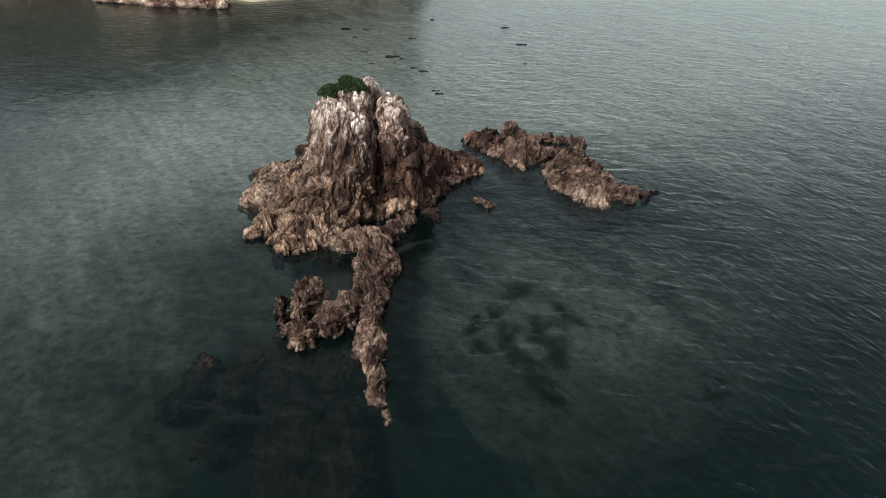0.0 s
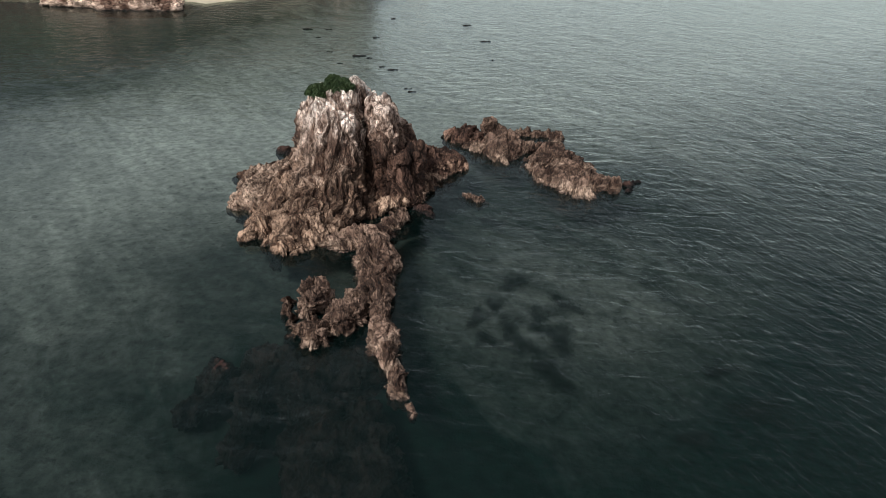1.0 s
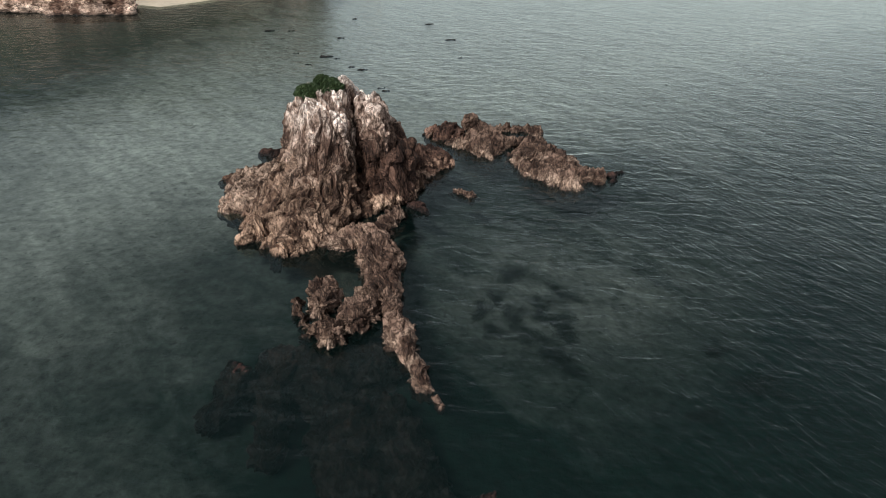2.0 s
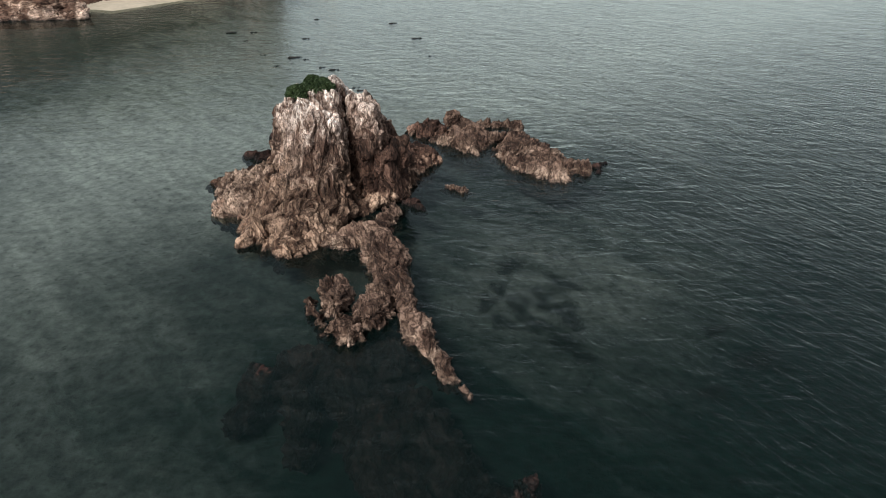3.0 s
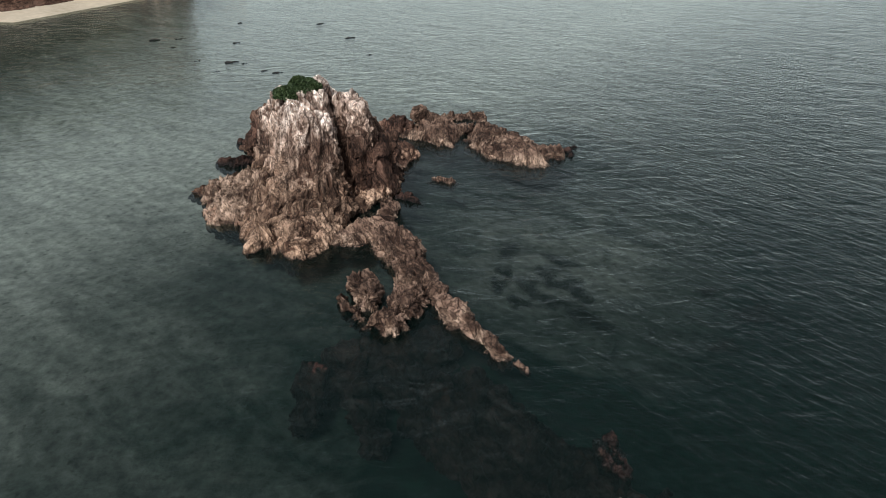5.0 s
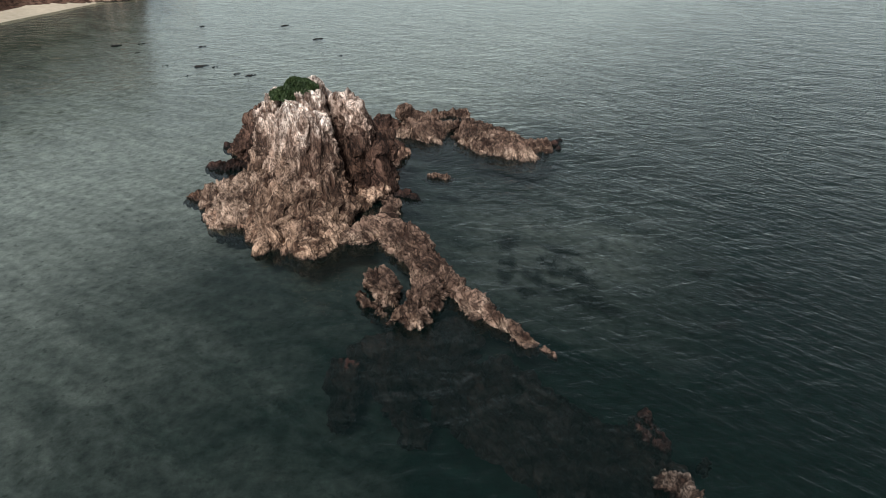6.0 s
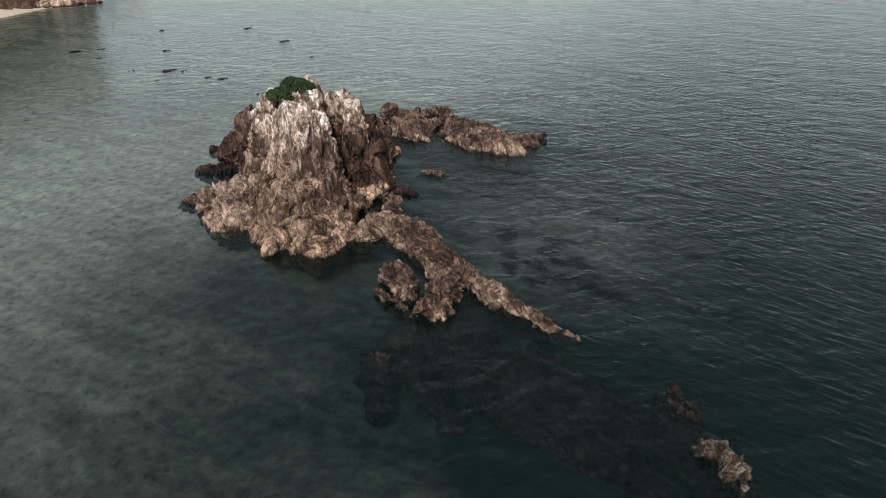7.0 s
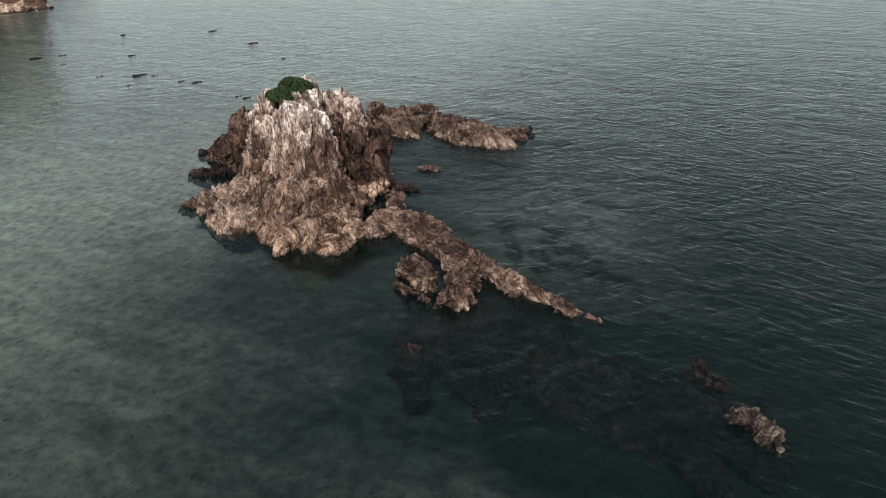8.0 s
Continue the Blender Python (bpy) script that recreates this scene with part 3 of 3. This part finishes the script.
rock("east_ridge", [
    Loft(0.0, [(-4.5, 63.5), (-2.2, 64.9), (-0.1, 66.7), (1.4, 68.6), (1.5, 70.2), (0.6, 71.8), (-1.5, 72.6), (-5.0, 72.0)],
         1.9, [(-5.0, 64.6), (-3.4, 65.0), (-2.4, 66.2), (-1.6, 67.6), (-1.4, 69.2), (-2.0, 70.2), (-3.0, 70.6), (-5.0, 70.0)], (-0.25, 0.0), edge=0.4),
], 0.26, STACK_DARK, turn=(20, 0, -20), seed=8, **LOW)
rock("shelf", [Loft(0.0, [(-7.6, 57.0), (-6.6, 56.9), (-4.5, 58.3), (-3.6, 59.6), (-3.6, 61.6), (-2.7, 62.5), (-1.9, 64.2), (-2.2, 65.8), (-5.0, 64.0), (-7.6, 60.0)], 0.85, batter=0.6, tilt=(-0.05, 0.0))],
     0.26, STACK_LOW, cuts=CHANNEL, turn=(0, 0, -45), seed=14, **LOW)
for seed, solids, turn in (
    (10, [((-18.8, 52.7, -0.1), 0.45, (-16.2, 54.6, 0.6), 1.0)], 35),
    (11, [((-15.6, 50.5, -0.25), 0.8, (-13.6, 53.4, 0.5), 1.3), ((-14.4, 50.7, -0.2), 0.6, (-13.0, 52.6, 0.3), 0.8)], -40),
    (17, [((-18.8, 55.4, 0.0), 0.5, (-16.8, 56.2, 0.7), 0.9)], 60),
):
    rock("tongue", solids, 0.2, STACK_LOW, turn=(10, 0, turn), seed=seed, **{**LOW, "big": 0.15})
rock("west_spur", [
    Loft(0.0, [(-21.6, 65.0), (-21.4, 62.0), (-21.4, 59.7), (-20.6, 58.6), (-18.2, 58.0), (-15.0, 60.0), (-15.0, 66.5), (-19.0, 67.2)],
         2.0, [(-19.8, 65.2), (-19.4, 64.2), (-18.8, 62.6), (-18.0, 61.6), (-16.6, 61.0), (-15.0, 61.5), (-15.0, 65.5), (-17.4, 66.0)], (0.28, 0.0), edge=0.3),
    ((-22.1, 67.0, -0.3), 0.6, (-19.4, 65.4, 0.3), 1.3),
], 0.28, STACK_WEST, turn=(-14, 25, 30), seed=12, **{**UPRIGHT, "big": 0.2})
rock("back_ridge", [
    Loft(0.0, [(-16.2, 66.6), (-14.5, 65.5), (-9.0, 67.0), (-10.0, 73.0), (-11.6, 77.0), (-13.4, 77.0), (-14.2, 74.4), (-15.4, 71.6)],
         6.3, [(-14.8, 68.0), (-13.5, 66.6), (-11.0, 67.5), (-11.5, 71.0), (-13.0, 73.0), (-14.0, 73.2), (-14.4, 72.4), (-14.8, 70.5)], (0.1, -0.12), edge=0.5),
    ((-14.0, 73.6, 2.0), 1.7, (-14.6, 77.0, 0.4), 1.4),
], 0.28, STACK_DARK, turn=(0, 0, 30), seed=13, **LOW)
for k, (top, outline) in enumerate((
    (0.5, [(-16.2, 80.4), (-13.6, 80.2), (-12.4, 78.0), (-12.6, 75.0), (-14.4, 76.2)]),
    (0.4, [(-19.0, 74.5), (-18.4, 73.0), (-17.0, 72.3), (-14.4, 71.2), (-14.0, 73.6), (-16.5, 74.3)]),
)):
    rock("back_tongue", [Loft(0.0, outline, top, batter=0.8)], 0.22, DARK_REEF, turn=(0, 0, 40), seed=15 + k, **{**LOW, "big": 0.12, "block": 0.3})

# ---- the low spur and its hook ----
spur = tagged(new("rock_spur"), "low broken brown rock spur with a hooked end", "rock")
BROKEN = dict(k=0.3, grain=(1, 0.5, 0.7), big=0.12, fold=0.22, plate=0.28, block=0.36, size=0.85, pit=0.06, swell=0.04, floor=-1.4, parent=spur)
rock("bridge", [
    Loft(0.0, [(-12.4, 51.5), (-12.1, 50.7), (-10.8, 50.1), (-9.2, 50.2), (-6.8, 50.8), (-6.4, 53.0), (-7.6, 53.7), (-8.6, 53.4), (-10.6, 52.7)], 0.85, tilt=(0.05, 0.05)),
    Loft(0.0, [(-8.2, 53.6), (-6.9, 53.0), (-5.8, 54.4), (-4.9, 56.1), (-4.6, 57.5), (-5.6, 57.3), (-7.0, 55.5)], 0.75),
], 0.21, REEF, cuts=CHANNEL, turn=(0, 0, -60), seed=21, **BROKEN)
rock("neck", [Loft(0.0, [(-8.9, 51.2), (-9.3, 46.8), (-8.9, 44.8), (-8.9, 41.8), (-8.1, 39.8), (-6.6, 39.0), (-6.5, 43.5), (-6.2, 46.5), (-6.0, 48.4), (-6.8, 50.8)], 1.15, tilt=(0.12, 0.0))],
     0.21, REEF, turn=(0, 0, -8), seed=22, **BROKEN)
for k, (top, outline) in enumerate((
    (1.35, [(-13.2, 43.6), (-12.5, 44.4), (-11.5, 44.2), (-11.0, 42.8), (-11.2, 41.0), (-12.2, 39.9), (-13.2, 41.2)]),
    (0.85, [(-14.3, 42.4), (-13.7, 43.1), (-13.4, 41.8), (-12.9, 40.0), (-13.3, 39.3), (-14.2, 40.8)]),
    (1.05, [(-12.9, 39.4), (-12.2, 39.6), (-11.1, 39.5), (-10.5, 38.2), (-10.5, 37.0), (-11.8, 36.7), (-12.8, 38.0)]),
    (1.2, [(-11.0, 40.6), (-9.9, 41.0), (-8.4, 41.4), (-8.2, 40.0), (-9.2, 38.4), (-10.5, 38.1), (-11.0, 39.4)]),
    (1.05, [(-10.2, 41.8), (-9.8, 43.0), (-9.0, 43.2), (-8.6, 42.0), (-9.6, 41.3)]),
    (0.2, [(-13.5, 38.8), (-13.0, 39.0), (-12.7, 38.0), (-13.0, 37.8)]),
)):
    rock("boulder", [Loft(0.0, outline, top, batter=0.25, edge=0.4)], 0.19, REEF, turn=(0, 0, 25 * k), seed=23 + k, **{**BROKEN, "big": 0.1, "swell": -0.08, "block": 0.42})
rock("tail", [
    Loft(0.0, [(-8.0, 40.3), (-7.9, 37.4), (-7.2, 34.8), (-6.5, 32.4), (-5.8, 31.4), (-5.5, 31.7), (-5.6, 33.4), (-6.1, 36.0), (-6.3, 38.4), (-6.8, 40.3)], 0.8, tilt=(0.1, 0.03)),
], 0.19, REEF, turn=(0, 0, 12), seed=33, **BROKEN)
for seed, a, b in ((34, (-5.5, 31.2, -0.1), (-5.35, 30.8, -0.1)), (35, (-5.3, 30.45, -0.12), (-5.2, 30.1, -0.15))):
    rock("boulder", [(a, 0.26, b, 0.2)], 0.1, REEF, seed=seed, **{**BROKEN, "big": 0.06, "fold": 0.15, "block": 0.12, "plate": 0.1})

# ---- the eastern reef ----
EAST = dict(k=0.4, grain=(1, 0.5, 0.6), big=0.16, fold=0.2, plate=0.3, block=0.3, size=1.3, pit=0.05, swell=0.04, floor=-1.4)
knob = tagged(new("reef_rock"), "rounded dark brown reef rock in shallow water", "rock", "rocks of the reef")
rock("hump", [Loft(0.0, [(-0.3, 78.8), (0.6, 76.4), (2.4, 75.4), (4.0, 75.6), (4.4, 78.4), (3.0, 80.0), (0.8, 79.6)], 1.2, batter=0.6, edge=0.8)], 0.3, DARK_BROWN, seed=31, parent=knob, **EAST)
rock("toe", [Loft(0.0, [(1.6, 74.9), (2.4, 73.0), (3.8, 72.3), (5.0, 73.8), (3.6, 75.6)], 0.7)], 0.2, REEF_EAST, seed=30, parent=knob, **EAST)
rock("toe", [Loft(0.0, [(-0.7, 78.4), (0.0, 77.2), (1.0, 77.4), (0.6, 78.8)], 0.4)], 0.2, REEF_EAST, seed=29, parent=knob, **EAST)
rock("crest", [
    Loft(0.0, [(4.0, 76.0), (3.5, 72.4), (4.7, 69.8), (5.7, 69.0), (7.0, 70.6), (8.7, 73.0), (9.0, 74.6), (7.8, 76.2), (6.2, 78.2), (4.6, 78.0)], 1.35, batter=0.7, tilt=(-0.1, 0.2), edge=0.5),
    ((5.0, 77.4, 1.6), 0.8, (5.0, 76.3, 2.3), 0.45),
], 0.28, REEF_EAST, seed=32, turn=(10, 0, 5), parent=knob, **EAST)
rock("arm", [Loft(0.0, [(8.2, 72.8), (9.2, 72.3), (11.0, 72.8), (12.8, 73.8), (13.0, 75.0), (12.0, 75.2), (10.2, 74.0), (8.4, 74.4)], 0.65)], 0.2, REEF_EAST, seed=36, parent=knob, **EAST)
rock("arm", [Loft(0.0, [(7.0, 78.6), (9.5, 79.6), (12.6, 79.4), (13.8, 77.4), (13.2, 75.6), (12.2, 76.0), (12.3, 77.7), (9.6, 78.0), (7.5, 77.4)], 0.65)], 0.27, REEF_EAST, seed=37, parent=knob, **EAST)
slab = tagged(new("reef_rock"), "long flat brown reef slab with a pale broken edge", "rock", "rocks of the reef")
rock("slab", [
    Loft(0.0, [(7.6, 68.4), (8.0, 70.6), (10.0, 72.2), (12.6, 73.6), (13.8, 71.2), (14.6, 68.4), (15.0, 65.2), (16.0, 63.6), (15.0, 62.2), (13.8, 61.4), (13.2, 59.8), (11.2, 60.2), (9.8, 62.0), (8.4, 64.4), (7.8, 66.6)],
         0.7, batter=1.1, tilt=(0.0, 0.03), edge=0.4),
    ((11.0, 72.0, 0.4), 0.7, (12.8, 66.5, 0.5), 0.8),
], 0.27, REEF_EAST, seed=41, turn=(8, 0, 20), parent=slab, **EAST)
rock("tip", [Loft(0.0, [(14.2, 61.8), (14.8, 60.7), (15.8, 61.4), (16.7, 63.2), (16.2, 64.4), (15.0, 63.6)], 0.7)], 0.21, REEF_EAST, seed=42, parent=slab, **EAST)
for k, (x, y) in enumerate(((17.4, 62.9), (18.3, 63.6), (17.0, 61.6))):
    ob = rock("rock", [((x - 0.3, y, -0.1), 0.3, (x + 0.2, y + 0.2, -0.12), 0.26)], 0.12, DARK_REEF, finer=1, big=0.1, fold=0.15, block=0.1, seed=43 + k, floor=-0.7)
    tagged(ob, "small dark rock awash off the reef", "rock", "rocks of the reef")

# ---- small rocks ----
SMALL = dict(big=0.1, fold=0.22, block=0.15, size=0.5, pit=0.1, swell=0.0)
small = rock("rock", [Loft(0.0, [(0.2, 61.2), (0.9, 60.1), (2.0, 59.2), (2.4, 59.7), (1.5, 60.9)], 0.4, batter=0.8)], 0.14, REEF, seed=51, floor=-0.8, **SMALL)
tagged(small, "small brown rock alone in the sheltered water", "rock")
stub = rock("rock", [Loft(0.0, [(-4.5, 58.4), (-3.2, 58.3), (-2.6, 57.0), (-2.8, 56.0), (-3.5, 57.1)], 0.35)], 0.14, DARK_REEF, seed=52, floor=-0.8, **SMALL)
tagged(stub, "small weedy rock beside the rock islet", "rock")
lone = rock("rock", [
    Loft(0.0, [(-6.4, 19.7), (-5.8, 19.6), (-5.3, 18.4), (-5.3, 17.2), (-5.7, 16.5), (-6.7, 16.2), (-6.9, 17.4), (-6.8, 19.0)], 0.5, batter=0.55, edge=0.3),
], 0.15, LONE, k=0.3, seed=61, floor=-1.2, **{**SMALL, "fold": 0.3, "block": 0.3, "size": 0.7})
tagged(lone, "pale-topped rock rising from the weedy ledge", "rock")
for k, (top, outline) in enumerate(((-0.06, [(-4.6, 24.0), (-3.2, 23.5), (-3.4, 22.2), (-4.2, 20.6), (-5.4, 20.4), (-5.0, 22.2)]), (0.05, [(-3.2, 19.8), (-2.7, 19.4), (-3.4, 18.6), (-3.9, 18.9)]))):
    ob = rock("rock", [Loft(-0.3, outline, top, batter=0.5)], 0.14, DARK_REEF, k=0.3, seed=63 + k, floor=-1.2, **{**SMALL, "fold": 0.3, "block": 0.3, "size": 0.6})
    tagged(ob, "dark red weedy rock awash beside the pale-topped rock", "rock", "rocks awash")

# ---- the drowned ledge ----
ledge = rock("submerged_ledge", [
    ((-15.0, 38.0, -2.3), 1.7, (-9.0, 37.0, -2.2), 1.9),
    ((-17.6, 35.2, -1.45), 1.3, (-18.6, 32.8, -1.6), 1.0),
    ((-17.9, 36.4, -0.75), 0.6, (-17.3, 35.6, -0.8), 0.55),
    ((-14.7, 34.2, -1.0), 0.6, (-14.9, 32.4, -1.2), 0.6),
    ((-13.0, 36.0, -2.4), 1.8, (-9.0, 30.0, -2.5), 1.8),
    ((-14.8, 35.5, -1.65), 1.2, (-15.4, 29.6, -2.0), 1.2),
    ((-8.0, 32.0, -2.4), 1.6, (-6.5, 24.0, -2.5), 1.8),
    ((-11.5, 31.0, -2.6), 1.8, (-8.6, 22.0, -2.6), 1.8),
    ((-5.0, 23.0, -1.8), 1.4, (-6.0, 17.0, -1.8), 1.5),
    ((-8.8, 21.0, -1.8), 1.0, (-9.8, 17.4, -1.8), 1.0),
], 0.3, WEED, k=0.8, finer=1, swell=-0.2, big=0.4, fold=0.4, block=0.3, size=0.9, pit=0.2, grain=(1, 0.35, 0.8), seed=71, floor=-4.5)
tagged(ledge, "drowned rock ledge covered in dark brown weed", "rock ledge")

# ---- weed clumps on the bed of the eastern bay ----
def weed_clump():
    """A ragged tuft of broad fronds, thinning towards its edge."""
    rng = np.random.default_rng(21)
    count = 6000
    hub = rng.normal(size=(9, 2)) * 0.55
    root = hub[rng.integers(0, 9, count)] + rng.normal(size=(count, 2)) * 0.45
    pos = np.concatenate([root, rng.uniform(-0.1, 0.35, (count, 1))], axis=1)
    u = rng.normal(size=(count, 3)) * np.array((1, 1, 0.5))
    u /= np.linalg.norm(u, axis=1)[:, None]
    v = np.cross(u, rng.normal(size=(count, 3)))
    v /= np.linalg.norm(v, axis=1)[:, None]
    s = rng.uniform(0.02, 0.06, count)[:, None]
    verts = np.concatenate([pos - u * s, pos + v * s * 0.35, pos + u * s, pos - v * s * 0.35])
    i = np.arange(count)
    return mesh_object("seaweed_clump", verts, np.stack([i, i + count, i + 2 * count, i + 3 * count], axis=1), FROND, None, False)


WEED_SPOTS = [(3.8, 50.7), (1.6, 47.1), (7.9, 47.8), (5.0, 45.7), (5.9, 43.8), (0.6, 42.2), (3.4, 41.5), (6.2, 41.6), (4.7, 38.3), (5.2, 37.1), (16.9, 38.5), (18.1, 34.6), (2.4, 44.3), (0.1, 45.3), (4.1, 39.0), (12.8, 32.3)]
weed_rng = random.Random(14)
clump = tagged(weed_clump(), "dark brown seaweed clump on the seabed", "seaweed", "seaweed clumps")
clump.location = (WEED_SPOTS[0][0], WEED_SPOTS[0][1], -3.9)
for x, y in WEED_SPOTS[1:]:
    wide = weed_rng.uniform(0.6, 1.25)
    copy_thing(clump, pose(x, y, float(bed_height(np.array([[x, y, 0.0]]))[0]) + 0.1, 0, 0, weed_rng.uniform(0, 360)) @ Matrix.Diagonal((wide, wide * weed_rng.uniform(0.55, 0.9), 1, 1)))

# ---- far rocks on the open water ----
for k, (x, y, r) in enumerate((
    (-12.1, 121.8, 1.0), (-15.3, 116.4, 0.4), (-8.1, 113.8, 0.45), (-6.4, 111.7, 0.65), (-9.6, 137.6, 0.5), (9.4, 150.1, 0.9), (11.2, 133.3, 0.9), (10.4, 117.9, 0.4),
    (-4.2, 100.2, 0.45), (-3.6, 98.5, 0.4), (-23.8, 146.5, 0.8), (-19.5, 146.0, 0.5), (-20.9, 138.2, 0.35), (-17.7, 125.3, 0.35), (-6.3, 158.2, 0.5), (-10.5, 120.2, 0.35))):
    ob = rock("rock", [((x - r, y, -0.08), 0.3 * r + 0.1, (x + 0.8 * r, y + 0.3 * r, -0.1), 0.2 * r + 0.1, 2.2)], 0.1, DARK, finer=1, swell=0.0, big=0.05, fold=0.1, plate=0.05, block=0.06, size=0.5, pit=0.05, seed=80 + k, floor=-0.6)
    tagged(ob, "small dark rock just breaking the water", "rock", "far rocks")


# ---- the shore ----
def shore_height(p):
    x, y = p[:, 0], p[:, 1]
    line = np.interp(x, [-160, -100, -88, -56, -52, -24, -13, -8], [190, 186, 184, 182, 179, 205, 206, 240])
    inland = y - line
    wob = layered(p * 0.08, 4, 400)
    beach = np.where(inland > 0, np.minimum(inland, 14) * 0.09, np.maximum(inland, -45) * 0.12)
    cliff_at = np.interp(x, [-160, -90, -80, -60, -52, -40, -28, -13], [2, 0, 3, 4, 12, 12, 3, 0])
    cliff = np.clip((inland - cliff_at + 2 * wob) / 9, 0, 1)
    hill = np.clip((inland - cliff_at) / 45, 0, 1)
    end = np.clip((-12 - x) / 6, 0, 1)
    return beach + end * (12 * cliff ** 0.7 * (1 + 0.25 * wob) + 22 * hill)


def build_shore():
    land = grid_sheet("ground", np.arange(-160, 6, 0.6), np.arange(150, 270, 0.6), shore_height, SAND)
    land.data.materials.append(SHORE)
    land.data.materials.append(WOODS)
    land.data.materials.append(SEABED)
    for f in land.data.polygons:
        c = f.center
        if c.z < -0.25:
            f.material_index = 3
        elif c.z > 5.0:
            f.material_index = 2
        elif f.normal.z < 0.93 or c.z > 3.0:
            f.material_index = 1
    return tagged(land, "pale sand beach under a rocky brown headland", "shore", kind="structure")


build_shore()
outcrop = rock("shore_outcrop", [
    ((-86.0, 180.0, 0.0), 5.0, (-66.0, 174.0, 0.0), 4.5),
    ((-74.0, 171.0, -0.5), 2.0, (-57.0, 169.5, -0.5), 2.0),
    ((-66.0, 176.0, 0.0), 4.0, (-58.0, 175.0, 0.0), 2.5),
], 0.8, SHORE, k=1.5, finer=1, big=0.9, fold=1.2, plate=0.7, turn=(0, 84, 0), grain=(0.8, 0.4, 0.4), block=0.5, swell=-0.3, size=2.5, pit=0.3, seed=91, floor=-2.0)
ledge_rock = rock("shore_outcrop", [((-27.0, 207.5, 0.2), 1.8, (-18.0, 206.5, 0.0), 1.8, 1.3), ((-18.0, 206.5, 0.0), 1.8, (-12.6, 208.0, -0.2), 1.1, 1.3)],
                  0.5, SHORE, k=1.0, finer=1, big=0.4, fold=0.6, plate=0.4, block=0.4, size=2.0, pit=0.2, seed=92, floor=-1.5)
tagged(ledge_rock, "low brown rock ledge below the wooded headland", "rock outcrop")
tagged(outcrop, "pale pinkish shore rocks at the edge of the beach", "rock outcrop")


# ---- the shrub on the summit and the woods on the headland ----
def leaf_cloud(name, centres, count, leaf, material, parent=None):
    rng = np.random.default_rng(5)
    which = rng.integers(0, len(centres), count)
    c = np.array([v[:3] for v in centres])[which]
    r = np.array([v[3] for v in centres])[which]
    d = rng.normal(size=(count, 3))
    d /= np.linalg.norm(d, axis=1)[:, None]
    d[:, 2] = np.abs(d[:, 2]) * 0.9 - 0.15
    pos = c + d * (r * rng.uniform(0.55, 1.12, count))[:, None]
    u = rng.normal(size=(count, 3))
    u /= np.linalg.norm(u, axis=1)[:, None]
    v = np.cross(u, rng.normal(size=(count, 3)))
    v /= np.linalg.norm(v, axis=1)[:, None]
    s = leaf * rng.uniform(0.6, 1.4, count)[:, None]
    verts = np.concatenate([pos - u * s, pos + v * s * 0.5, pos + u * s, pos - v * s * 0.5])
    i = np.arange(count)
    return mesh_object(name, verts, np.stack([i, i + count, i + 2 * count, i + 3 * count], axis=1), material, parent, False)


def shrub(x, y, z):
    base = new("shrub")
    base.location = (x, y, z)
    rng = random.Random(4)
    centres = []
    bm = bmesh.new()
    for k in range(14):
        a = k * 2.4
        reach = 0.2 + 1.0 * (k / 13) ** 0.7
        tip = Vector((math.cos(a) * reach * 1.1, math.sin(a) * reach * 0.8, 0.5 + rng.uniform(0.1, 0.8) * (1.2 - 0.4 * reach)))
        centres.append((tip.x, tip.y, tip.z, rng.uniform(0.45, 0.7)))
        m = Matrix.Translation(tip / 2) @ tip.to_track_quat("Z", "Y").to_matrix().to_4x4()
        bmesh.ops.create_cone(bm, segments=6, radius1=0.05, radius2=0.02, depth=tip.length, matrix=m)
    mesh = bpy.data.meshes.new("stem")
    bm.to_mesh(mesh)
    bm.free()
    mesh.materials.append(BARK)
    new("stem", mesh).parent = base
    leaf_cloud("foliage", [(1.35 * a, 1.3 * b, 1.25 * c - 0.5 * max(0.0, -a), 1.15 * r) for a, b, c, r in centres], 22000, 0.13, LEAF, base)
    return tagged(base, "dense dark green shrub growing on the rock summit", "shrub")


shrub(-12.1, 63.2, 9.0)
wood_rng = np.random.default_rng(8)
tops = []
for _ in range(420):
    x, y = wood_rng.uniform(-150, -14), wood_rng.uniform(186, 270)
    z = float(shore_height(np.array([[x, y, 0.0]]))[0])
    if z > 5:
        tops += [(x + wood_rng.normal() * 1.5, y + wood_rng.normal() * 1.5, z + wood_rng.uniform(0.5, 4.5), wood_rng.uniform(1.5, 2.8)) for _ in range(4)]
woods = leaf_cloud("woods", tops, 90000, 0.6, WOODS)
tagged(woods, "dense dark green woodland on the headland", "woodland", kind="stuff")
